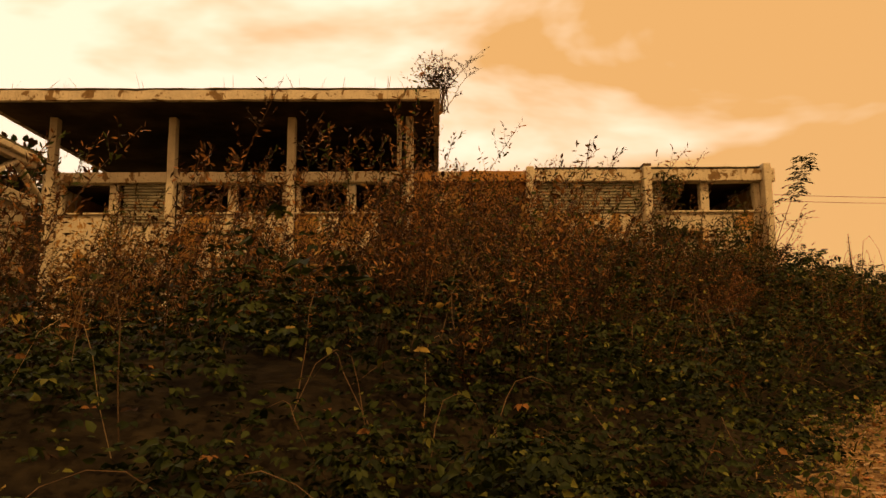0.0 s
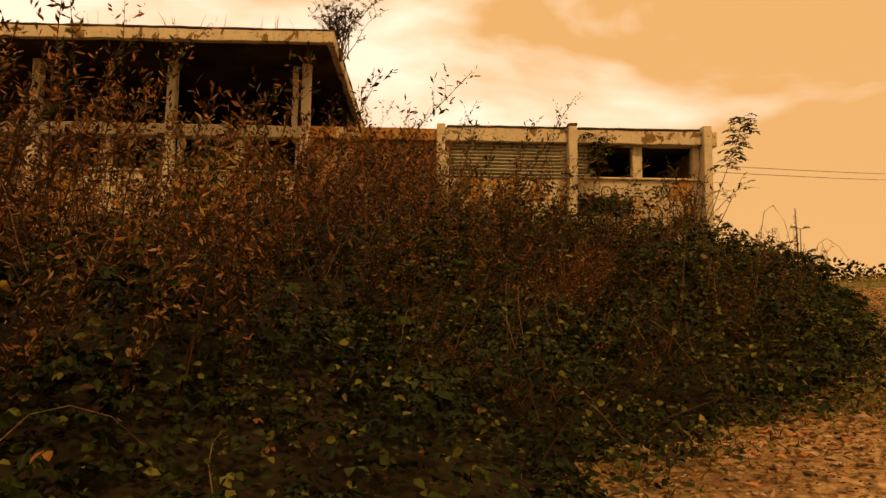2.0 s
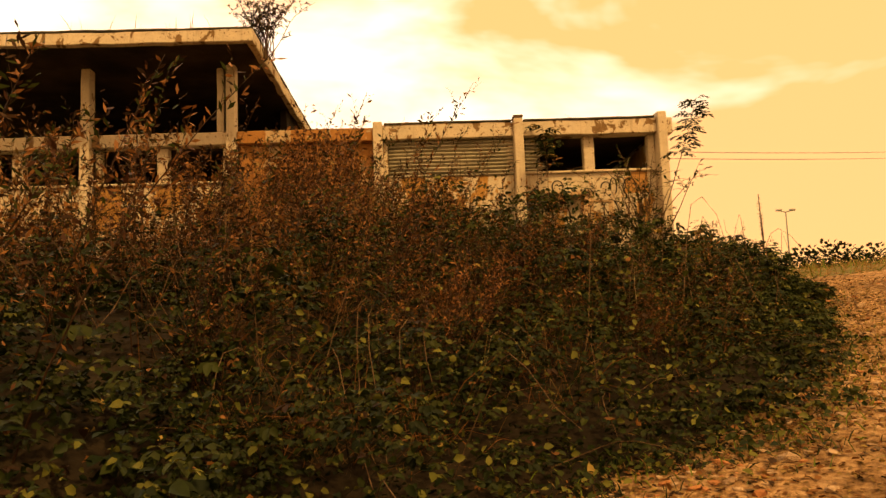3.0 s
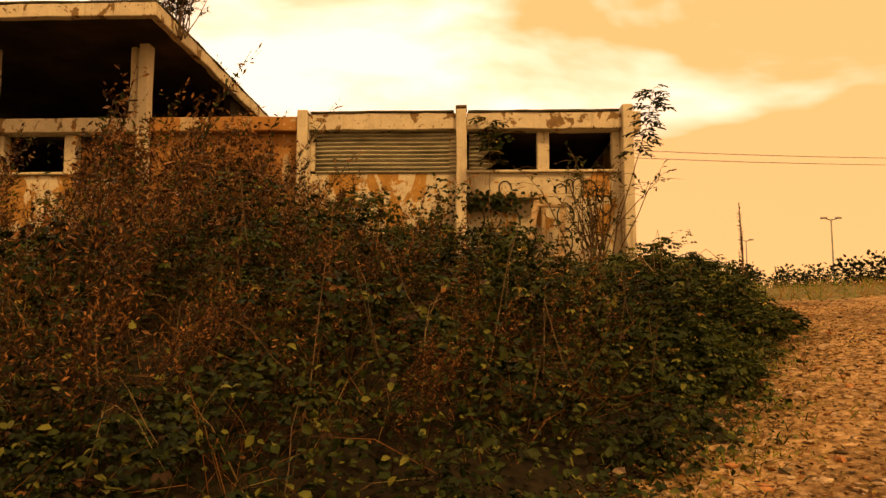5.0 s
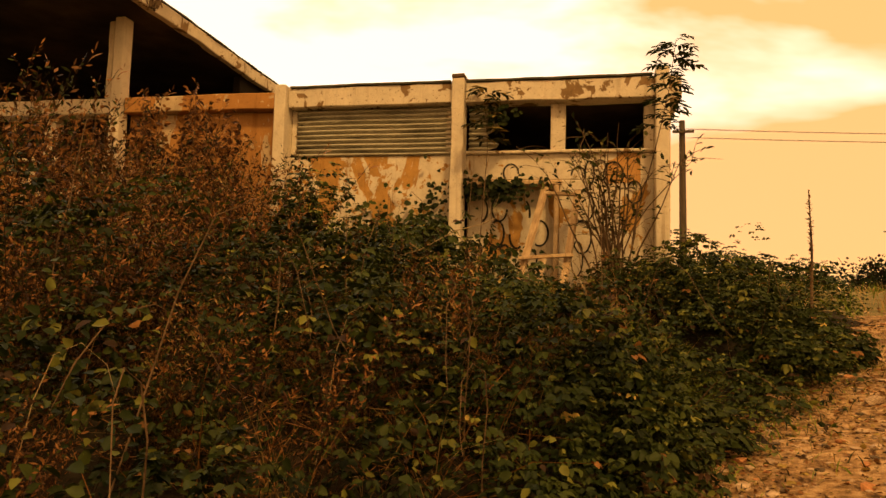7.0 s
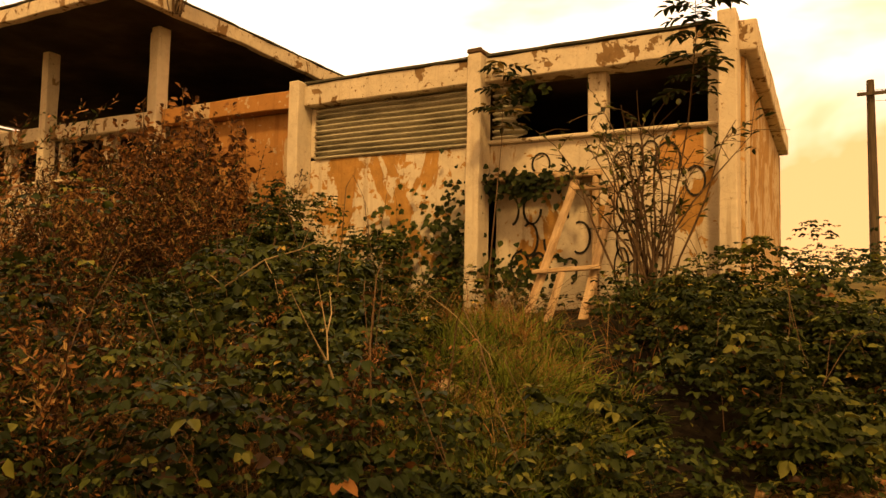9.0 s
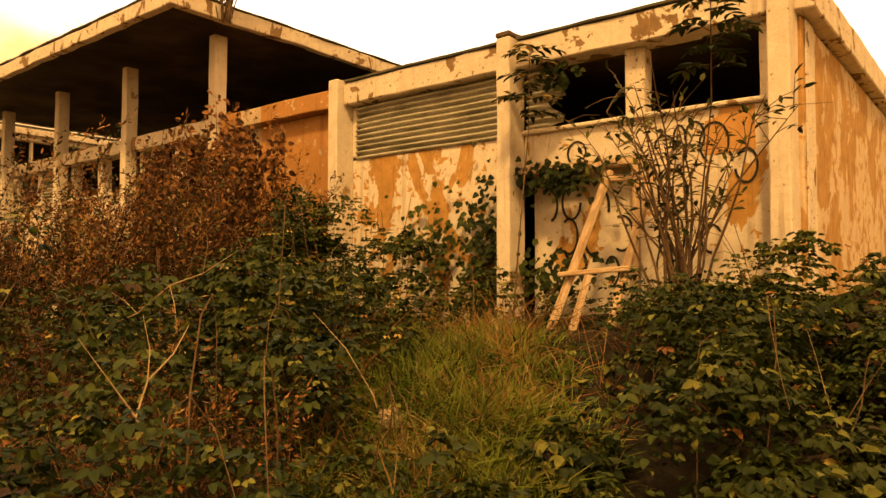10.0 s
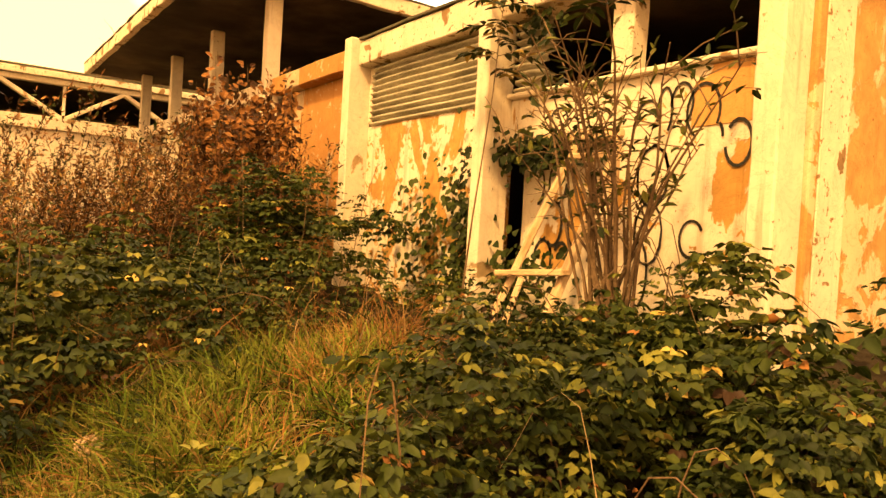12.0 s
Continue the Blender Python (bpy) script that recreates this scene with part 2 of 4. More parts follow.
def block(lo, hi, mat, cell=0.4, wear=0.006, bevel=0.012, seed=0):
    """A box from lo to hi, cut in cells, with bevelled and slightly uneven faces."""
    bm = bmesh.new()
    size = [hi[i] - lo[i] for i in range(3)]
    bmesh.ops.create_cube(bm, size=1)
    bmesh.ops.scale(bm, vec=size, verts=bm.verts)
    bmesh.ops.translate(bm, vec=[(lo[i] + hi[i]) / 2 for i in range(3)], verts=bm.verts)
    if bevel:
        bmesh.ops.bevel(bm, geom=bm.edges[:], offset=min(bevel, min(size) * 0.3), segments=1, affect="EDGES")
    for axis in range(3):
        cuts = min(40, int(size[axis] / cell))
        for i in range(1, cuts + 1):
            p, no = [0, 0, 0], [0, 0, 0]
            p[axis], no[axis] = lo[axis] + size[axis] * i / (cuts + 1), 1
            bmesh.ops.bisect_plane(bm, geom=bm.verts[:] + bm.edges[:] + bm.faces[:], plane_co=p, plane_no=no)
    for v in bm.verts:
        v.co += noise.noise_vector(v.co * 2.3 + Vector((seed, 0, 0))) * wear
    me = bpy.data.meshes.new("block")
    bm.to_mesh(me)
    bm.free()
    me.materials.append(mat)
    return me


def tube(points, radii, sides=5):
    """Verts and faces of a tapered tube along points."""
    vs, fs = [], []
    pts = [Vector(p) for p in points]
    for i, p in enumerate(pts):
        d = (pts[min(i + 1, len(pts) - 1)] - pts[max(i - 1, 0)]).normalized()
        a = d.orthogonal().normalized()
        c = d.cross(a)
        for k in range(sides):
            w = 2 * math.pi * k / sides
            vs.append(p + (a * math.cos(w) + c * math.sin(w)) * radii[i])
    for i in range(len(pts) - 1):
        for k in range(sides):
            q = i * sides
            fs.append((q + k, q + (k + 1) % sides, q + sides + (k + 1) % sides, q + sides + k))
    fs.append(tuple(range(sides - 1, -1, -1)))
    fs.append(tuple(range(len(vs) - sides, len(vs))))
    return vs, fs


class Heap:
    """Gathers tubes and leaves into one mesh."""

    def __init__(self):
        self.v, self.f, self.s = [], [], []

    def add(self, vf, slot=0):
        base = len(self.v)
        self.v += vf[0]
        self.f += [tuple(i + base for i in f) for f in vf[1]]
        self.s += [slot] * len(vf[1])

    def leaf(self, p, along, up, length, width, slot):
        p, a = Vector(p), Vector(along).normalized()
        side = a.cross(Vector(up))
        side = side.normalized() if side.length > 1e-4 else a.orthogonal().normalized()
        n = side.cross(a)
        b = len(self.v)
        self.v += [p, p + a * length * 0.3 + side * width * 0.5 + n * width * 0.16, p + a * length * 0.72 + side * width * 0.36 + n * width * 0.08,
                   p + a * length - n * length * 0.1, p + a * length * 0.72 - side * width * 0.36 + n * width * 0.08, p + a * length * 0.3 - side * width * 0.5 + n * width * 0.16]
        self.f += [(b, b + 1, b + 2, b + 3), (b, b + 3, b + 4, b + 5)]
        self.s += [slot, slot]

    def mesh(self, name, mats):
        return mesh_of(name, self.v, self.f, mats, self.s)


def leaf_sheet(name, pos, along, up, length, width, slots, mats, droop=0.0):
    """Many folded leaves in one mesh, from arrays; droop makes them blades with bent ends."""
    a = along / np.linalg.norm(along, axis=1, keepdims=True)
    s = np.cross(a, up)
    s /= np.linalg.norm(s, axis=1, keepdims=True) + 1e-9
    n = np.cross(s, a)
    L, W = length[:, None], width[:, None]
    six = [pos, pos + a * L * 0.3 + s * W * 0.5 + n * W * 0.16, pos + a * L * 0.72 + s * W * 0.36 + n * W * 0.08, pos + a * L - n * L * 0.12,
           pos + a * L * 0.72 - s * W * 0.36 + n * W * 0.08, pos + a * L * 0.3 - s * W * 0.5 + n * W * 0.16]
    if droop:
        down = np.array([0, 0, 1.0]) * L * droop
        mid, tip = pos + a * L * 0.55 - down * 0.12, pos + a * L - down * 0.6
        six = [pos - s * W * 0.5, pos + s * W * 0.5, mid - s * W * 0.42, mid + s * W * 0.42, tip - s * W * 0.06, tip + s * W * 0.06]
    v = np.stack(six, axis=1).reshape(-1, 3)
    count = len(pos)
    b = np.arange(count)[:, None] * 6
    quads = ([0, 1, 3, 2], [2, 3, 5, 4]) if droop else ([0, 1, 2, 3], [0, 3, 4, 5])
    f = np.concatenate([b + np.array(quads[0]), b + np.array(quads[1])], axis=1).reshape(-1)
    me = bpy.data.meshes.new(name)
    me.vertices.add(len(v))
    me.vertices.foreach_set("co", v.astype(np.float32).ravel())
    me.loops.add(len(f))
    me.loops.foreach_set("vertex_index", f.astype(np.int32))
    me.polygons.add(count * 2)
    me.polygons.foreach_set("loop_start", np.arange(0, count * 8, 4, dtype=np.int32))
    for m in mats:
        me.materials.append(m)
    me.polygons.foreach_set("material_index", np.repeat(slots, 2).astype(np.int32))
    me.update(calc_edges=True)
    me.validate()
    return me


# ---- the lie of the land ----
EDGE = np.array([(-14, -9), (-4, -0.6), (0.7, 2.8), (2.2, 4.35), (3.2, 6.1), (4.55, 6.8), (5.6, 7.65), (6.5, 8.9), (7.35, 10.6), (8.2, 12.3), (9.0, 13.9), (10.3, 17.0), (12.5, 24.0), (16, 34.0), (30, 70.0)], dtype=float)


def smooth(a, b, x):
    t = np.clip((x - a) / (b - a), 0, 1)
    return t * t * (3 - 2 * t)


def bank(x, y):
    """Distance past the track's edge, towards the building (negative on the track)."""
    x, y = np.asarray(x, float), np.asarray(y, float)
    best = np.full(np.broadcast(x, y).shape, 1e9)
    sign = np.ones_like(best)
    for (ax, ay), (bx, by) in zip(EDGE[:-1], EDGE[1:]):
        dx, dy = bx - ax, by - ay
        t = np.clip(((x - ax) * dx + (y - ay) * dy) / (dx * dx + dy * dy), 0, 1)
        d = np.hypot(x - ax - t * dx, y - ay - t * dy)
        s = np.where(dx * (y - ay) - dy * (x - ax) > 0, 1.0, -1.0)
        near = d < best
        best, sign = np.where(near, d, best), np.where(near, s, sign)
    return best * sign


def wob(x, y, k, seed=0.0):
    """Cheap smooth noise from crossed waves, about -1 to 1."""
    x, y = np.asarray(x, float) * k, np.asarray(y, float) * k
    return (np.sin(x * 1.3 + 1.7 * np.sin(y * 0.9 + seed) + seed) + np.sin(y * 1.7 + 1.9 * np.sin(x * 1.1 - seed) + 2 * seed) + np.sin((x + y) * 0.83 + seed * 3 + np.sin(x * 2.3))) / 3


def ground_z(x, y):
    x, y = np.asarray(x, float), np.asarray(y, float)
    plane = 0.0887 * x + 0.0984 * y
    track = 3.45 - np.logaddexp(0, (3.45 - plane) * 2.2) / 2.2
    track = np.maximum(track, -2.0)
    d = bank(x, y)
    hump = 0.62 * smooth(0.0, 2.6, d) + 0.6 * smooth(0.5, 4.0, d) * smooth(4.2, 1.0, x)
    hump = hump + 0.1 * smooth(0.8, 2.4, d) * smooth(12.4, 14.4, y) * smooth(1.5, 3.5, x) * smooth(8.4, 7.0, x)
    hump = hump * (1 - smooth(20, 32, y))
    return track + hump + 0.04 * wob(x, y, 1.1, 0.4) * smooth(-3, 1.0, d) + 0.015 * wob(x, y, 4.0, 1.0)


def grid_axis(lo, hi, near_lo, near_hi, fine, coarse):
    a = np.arange(near_lo, near_hi + 1e-6, fine)
    left = near_lo - np.cumsum(np.geomspace(fine * 2, coarse, 26))
    right = near_hi + np.cumsum(np.geomspace(fine * 2, coarse, 26))
    return np.concatenate([left[::-1], a, right])


gx, gy = grid_axis(0, 0, -12, 16, 0.27, 160), grid_axis(0, 0, -6, 24, 0.27, 160)
XX, YY = np.meshgrid(gx, gy)
ZZ = ground_z(XX, YY)
nx, ny = len(gx), len(gy)
gf = [(j * nx + i, j * nx + i + 1, (j + 1) * nx + i + 1, (j + 1) * nx + i) for j in range(ny - 1) for i in range(nx - 1)]
cx, cy = (gx[:-1] + gx[1:]) / 2, (gy[:-1] + gy[1:]) / 2
CX, CY = np.meshgrid(cx, cy)
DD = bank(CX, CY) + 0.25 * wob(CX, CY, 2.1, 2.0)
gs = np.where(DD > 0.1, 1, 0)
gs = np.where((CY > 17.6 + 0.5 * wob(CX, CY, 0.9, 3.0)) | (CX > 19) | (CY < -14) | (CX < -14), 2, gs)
ground = new("ground", mesh_of("ground", np.stack([XX, YY, ZZ], -1).reshape(-1, 3), gf, [SOIL, SHADED_MOULD, FIELD], gs.ravel(), True))
tagged(ground, "stony brown earth track beside an overgrown bank", "ground", kind="structure")

# ---- the derelict building ----
PITCH = 2.66
COLS = [-8.52, -5.86, -3.20, -0.54, 2.16, 4.78, 7.48]
FRONT, WALL, BACK = 15.68, 15.96, 21.4
SILL, HEAD, TOP = 4.68, 5.38, 5.66
house = tagged(new("derelict_building"), "derelict two-level concrete building with flaking cream and ochre paint", "building")


def hp(name, lo, hi, mat, label="", **kw):
    return part(name, block(lo, hi, mat, **kw), house, label)


for i, x in enumerate(COLS):
    tall = x < 0
    w = 0.085
    hp("pillar", (x - w, FRONT, 1.0), (x + w, FRONT + (0.22 if tall else 0.3), 6.868 if tall else 5.76 if i == 6 else 5.70), PAINT_PILLAR, "cream painted concrete pillar with chipped edges", cell=0.3, wear=0.012, seed=i)
hp("post", (-0.83, FRONT + 0.14, 5.63), (-0.73, FRONT + 0.28, 6.868), PAINT_PILLAR, "slim painted post beside the pillar", cell=0.3, wear=0.01)
for i in range(6):
    a, b = COLS[i] + 0.085, COLS[i + 1] - 0.085
    # spandrel beam over every bay
    hp("beam", (a, FRONT + 0.1, HEAD), (b, FRONT + 0.42, 5.62 if i < 4 else TOP), PAINT_ORANGE if i == 3 else PAINT, "flaking painted concrete beam", cell=0.25, wear=0.014, seed=i * 3)
    if i == 3:
        hp("wall_panel", (a, WALL, 1.0), (b, WALL + 0.2, HEAD), PAINT_ORANGE, "ochre rendered wall panel", seed=i)
        continue
    if i == 5:
        hp("wall_panel", (a, WALL, 4.32), (b, WALL + 0.2, SILL), PAINT_LOWER, "cream wall panel with graffiti", wear=0.004, seed=i)
        hp("wall_panel", (6.16, WALL, 1.0), (b, WALL + 0.2, 4.32), PAINT_LOWER, "cream wall panel with graffiti", wear=0.004, seed=i)
        hp("wall_panel", (a, WALL + 0.2, 1.0), (6.16, WALL + 0.35, 4.32), PAINT_LOWER, "boarded-up doorway covered in graffiti", wear=0.004, seed=9)
        hp("door_frame", (a, WALL - 0.03, 4.25), (6.20, WALL + 0.12, 4.315), TIMBER, "dark weathered door head", cell=0.5)
        hp("door_frame", (6.09, WALL - 0.03, 1.6), (6.155, WALL + 0.12, 4.25), TIMBER, "weathered door post", cell=0.5)
    else:
        hp("wall_panel", (a, WALL, 1.0), (b, WALL + 0.2, SILL), PAINT_WALL, "cream wall panel flaked to ochre", wear=0.004, seed=i)
    if i != 4:
        hp("window_sill", (a, WALL - 0.06, SILL), (b, WALL + 0.22, SILL + 0.045), PAINT, "thin concrete sill", cell=0.5, wear=0.006)
    mid = (a + b) / 2
    if i != 4:
        hp("mullion", (mid - 0.1, WALL - 0.02, SILL + 0.045), (mid + 0.1, WALL + 0.16, HEAD), PAINT, "short painted mullion", cell=0.2, wear=0.012, seed=i)
    hp("jamb", (b - 0.13, WALL - 0.01, SILL + 0.045), (b - 0.005, WALL + 0.18, HEAD), PAINT, "painted window jamb", cell=0.2, wear=0.012)
    if i != 5:
        hp("jamb", (a + 0.005, WALL - 0.01, SILL + 0.045), (a + 0.09, WALL + 0.18, HEAD), PAINT, "painted window jamb", cell=0.2, wear=0.012)

hp("pillar_cap", (4.69, FRONT - 0.01, 5.703), (4.87, FRONT + 0.3, 5.76), BARK, "rusty brown lump on the pillar top", cell=0.06, wear=0.02)
for i in (4, 5):
    hp("roof_lip", (COLS[i] + 0.115, FRONT + 0.08, TOP + 0.006), (COLS[i + 1] - 0.115, FRONT + 0.5, TOP + 0.036), ROOFING, "dark felt lip along the roof edge", cell=0.12, wear=0.012, bevel=0.004, seed=i)
# added screen, no known wall: blocks the sky and keeps the gap dark
hp("gap_screen", (-10.98, 19.2, 0.0), (-8.64, 19.4, 5.3), SHADED_WALL, "added dark screen closing the gap between the two buildings", wear=0.004)
# end walls, back wall, floors and roofs
hp("side_wall", (7.42, WALL + 0.02, 1.0), (7.60, BACK, 5.36), PAINT_END, "cream and ochre end wall with flaking paint", wear=0.008, seed=4)
hp("side_strip", (7.60, WALL + 0.1, 1.0), (7.613, WALL + 0.42, 5.36), PAINT, "patched corner strip", wear=0.0, bevel=0.004)
hp("roof_fascia", (7.42, FRONT + 0.18, HEAD), (7.73, BACK + 0.12, 5.68), PAINT, "chipped overhanging roof edge", cell=0.22, wear=0.016, seed=8)
hp("roof_slab", (0.0, WALL + 0.2, 5.40), (7.40, BACK + 0.2, 5.64), SHADED_CONCRETE, "flat felt roof", wear=0.004)
hp("roof_felt", (2.3, WALL + 0.15, 5.645), (7.71, BACK + 0.2, 5.685), ROOFING, "mossy roof felt", wear=0.012, cell=0.3)
hp("floor_slab", (-8.6, WALL + 0.2, 5.36), (-0.01, BACK, 5.58), SHADED_CONCRETE, "bare concrete upper floor", wear=0.004)
hp("back_wall", (-8.6, BACK, 1.0), (5.15, BACK + 0.2, 5.36), SHADED_WALL, "inner back wall with room shade in its colour", wear=0.004)
hp("back_wall", (5.75, BACK, 1.0), (7.6, BACK + 0.2, 5.36), SHADED_WALL, "inner back wall with room shade in its colour", wear=0.004)
hp("back_wall", (5.15, BACK, 1.0), (5.75, BACK + 0.2, 4.75), SHADED_WALL, "inner back wall with room shade in its colour", wear=0.004)
hp("back_wall", (5.15, BACK, 5.08), (5.75, BACK + 0.2, 5.36), SHADED_WALL, "inner back wall with room shade in its colour", wear=0.004)
hp("partition", (2.0, WALL + 0.21, 1.0), (2.2, BACK, 5.39), SHADED_WALL, "inner partition with room shade in its colour", wear=0.004)
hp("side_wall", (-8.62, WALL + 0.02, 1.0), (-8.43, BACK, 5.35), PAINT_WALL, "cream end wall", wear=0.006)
hp("upper_wall", (-6.0, BACK, 5.58), (-0.05, BACK + 0.2, 6.868), SHADED_WALL, "upper back wall with roof shade in its colour", wear=0.004)
hp("upper_wall", (-0.2, 18.6, 5.645), (-0.05, BACK, 6.868), SHADED_WALL, "upper end wall with roof shade in its colour", wear=0.004)
EAVE, LEFT, RIGHT, REAR = 14.58, -9.6, 0.13, 23.0
hp("roof_canopy", (LEFT + 0.1, EAVE + 0.1, 6.87), (RIGHT - 0.1, REAR, 6.90), SHADED_CONCRETE, "stained concrete soffit with roof shade in its colour", wear=0.0, bevel=0.0)
for lo, hi in (((LEFT, EAVE, 6.86), (RIGHT, EAVE + 0.13, 7.08)), ((RIGHT - 0.13, EAVE + 0.133, 6.86), (RIGHT, REAR, 7.08)), ((LEFT, EAVE + 0.133, 6.86), (LEFT + 0.13, REAR, 7.08)), ((LEFT, REAR + 0.003, 6.86), (RIGHT, REAR + 0.13, 7.08))):
    hp("roof_fascia", lo, hi, PAINT, "chipped cream roof edge", cell=0.12, wear=0.022, seed=3)
hp("roof_felt", (LEFT + 0.14, EAVE + 0.14, 6.905), (RIGHT - 0.14, REAR - 0.01, 7.07), ROOFING, "mossy flat roof", wear=0.015, cell=0.4)


hp("roof_lip", (LEFT, EAVE - 0.012, 7.086), (RIGHT + 0.012, EAVE + 0.12, 7.115), ROOFING, "dark mossy lip along the roof edge", cell=0.1, wear=0.016, bevel=0.004)
hp("roof_lip", (RIGHT - 0.1, EAVE + 0.123, 7.086), (RIGHT + 0.012, REAR, 7.112), ROOFING, "dark mossy lip along the roof edge", cell=0.14, wear=0.014, bevel=0.004)


def corrugated(x0, x1, z0, z1, y, pitch=0.07, depth=0.042, torn=0.0, seed=1):
    """Sheet with level ribs; torn: how far its right edge is ripped and bent back."""
    rows, cols = int((z1 - z0) / pitch * 8), max(6, int((x1 - x0) / 0.12))
    vs, fs = [], []
    for thick in (0.0, 0.003):
        for j in range(rows + 1):
            z = z0 + (z1 - z0) * j / rows
            end = x1 - torn * (0.35 + 0.65 * (0.5 + 0.5 * math.sin(j * 0.21 + seed)) * (1 - 0.5 * j / rows))
            for i in range(cols + 1):
                u = i / cols
                x = x0 + (end - x0) * u
                vs.append((x, y + thick + depth - 2 * depth * abs(math.sin(math.pi * (z - z0) / pitch)) + 0.012 * noise.noise(Vector((x * 1.3, z * 2, seed))) + (torn * 0.3 * u ** 4), z + 0.01 * noise.noise(Vector((x * 0.8, seed, 0)))))
    w, half = cols + 1, (rows + 1) * (cols + 1)
    for j in range(rows):
        for i in range(cols):
            q = j * w + i
            fs += [(q, q + 1, q + w + 1, q + w), (half + q, half + q + w, half + q + w + 1, half + q + 1)]
    for j in range(rows):
        for c in (0, cols):
            q = j * w + c
            fs.append((q, q + w, half + q + w, half + q))
    return mesh_of("corrugated_sheet", vs, fs, [METAL], None, True)


part("corrugated_sheet", corrugated(2.34, 4.69, SILL - 0.01, HEAD - 0.003, WALL - 0.0), house, "level-ribbed corrugated metal sheet over a window")
part("corrugated_sheet", corrugated(4.90, 5.42, SILL + 0.05, HEAD - 0.003, WALL + 0.02, torn=0.3, seed=2), house, "torn corrugated metal sheet in a window")
part("corrugated_sheet", corrugated(-6.95, -5.98, SILL - 0.2, HEAD - 0.01, WALL - 0.03, seed=4), house, "corrugated metal sheet over a window")

# ---- the wing with the lattice girder ----
wing = tagged(new("girder_wing"), "pale rendered outbuilding with an open timber lattice under its roof", "building")


def wp(name, lo, hi, mat, **kw):
    return part(name, block(lo, hi, mat, **kw), wing)


wp("wall", (-11.2, 8.0, 0.0), (-11.0, 19.5, 5.55), PAINT_PILLAR)
wp("ledge", (-11.25, 8.0, 5.555), (-10.9, 19.5, 5.88), PAINT, cell=0.3, wear=0.015)
wp("top_beam", (-11.2, 8.0, 6.72), (-10.95, 19.5, 6.86), PAINT_PILLAR)
wp("gutter", (-11.3, 7.9, 6.863), (-10.82, 19.6, 7.02), PAINT, cell=0.3, wear=0.012)
wp("back_wall", (-15.5, 8.0, 0.0), (-15.3, 19.5, 6.45), SHADED_WALL)
wp("end_wall", (-15.29, 19.3, 0.0), (-11.25, 19.5, 6.45), SHADED_WALL)
wp("end_wall", (-15.29, 8.0, 0.0), (-11.25, 8.2, 6.45), SHADED_WALL)
for i in range(4):
    y0 = 8.6 + i * 2.9
    for ya, yb in ((y0, y0 + 1.4), (y0 + 2.8, y0 + 1.4)):
        a, b = Vector((-11.08, ya, 5.88)), Vector((-11.08, yb, 6.72))
        brace = block((-0.05, -0.11, 0), (0.05, 0.11, (b - a).length), PAINT_PILLAR, cell=0.4, wear=0.006)
        part("brace", brace, wing, "", Matrix.Translation(a) @ (b - a).to_track_quat("Z", "X").to_matrix().to_4x4())
    wp("post", (-11.13, y0 + 2.83, 5.885), (-11.03, y0 + 2.9, 6.715), PAINT_PILLAR)
bm = bmesh.new()
prof = [(-15.7, 6.45), (-13.2, 6.75), (-10.85, 7.025), (-10.85, 7.09), (-13.2, 6.85), (-15.7, 6.55)]
ends = [[bm.verts.new((x, y, z)) for x, z in prof] for y in (7.8, 19.9)]
for k in range(6):
    bm.faces.new((ends[0][k], ends[0][(k + 1) % 6], ends[1][(k + 1) % 6], ends[1][k]))
bm.faces.new(ends[0][::-1])
bm.faces.new(ends[1])
me = bpy.data.meshes.new("roof")
bm.to_mesh(me)
bm.free()
me.materials.append(ROOFING)
part("roof", me, wing, "dark low-pitched roof")


# ---- graffiti: plain looping strokes ----
def strokes(name, paths, width, y, label):
    for path in paths:
        vs, fs, b = [], [], 0
        for i, (x, z) in enumerate(path):
            x0, z0 = path[max(i - 1, 0)]
            x1, z1 = path[min(i + 1, len(path) - 1)]
            d = Vector((x1 - x0, z1 - z0))
            d = d.normalized() if d.length > 1e-6 else Vector((1, 0))
            w = width * (0.8 + 0.3 * noise.noise(Vector((x * 4, z * 4, 0))))
            vs += [(x - d.y * w, y, z + d.x * w), (x + d.y * w, y, z - d.x * w)]
        fs += [(b + 2 * i, b + 2 * i + 1, b + 2 * i + 3, b + 2 * i + 2) for i in range(len(path) - 1)]
        part(name, mesh_of(name, vs, fs, [SPRAY]), house, label)


def arc(cx, cz, rx, rz, a0, a1, steps=14):
    return [(cx + rx * math.cos(radians(a0 + (a1 - a0) * i / steps)), cz + rz * math.sin(radians(a0 + (a1 - a0) * i / steps))) for i in range(steps + 1)]


rnd = random.Random(5)
cloud = []
cx = 5.05
for i in range(11):
    wide = rnd.uniform(0.06, 0.15)
    tall = rnd.uniform(0.09, 0.2)
    base = 4.42 + rnd.uniform(-0.05, 0.05)
    cloud.append(arc(cx + wide, base, wide, tall, 200 + rnd.uniform(-20, 60), -20 - rnd.uniform(-10, 50)))
    cx += wide * rnd.uniform(1.5, 2.2)
for i in range(6):
    cloud.append(arc(rnd.uniform(6.4, 7.2), rnd.uniform(3.2, 4.2), rnd.uniform(0.06, 0.16), rnd.uniform(0.1, 0.24), rnd.random() * 360, rnd.random() * 360 + 220))
strokes("graffiti", [p for p in cloud if all(4.34 < q[1] or q[0] > 6.2 for q in p)], 0.013, WALL - 0.009, "black sprayed looping outlines")
tags = []
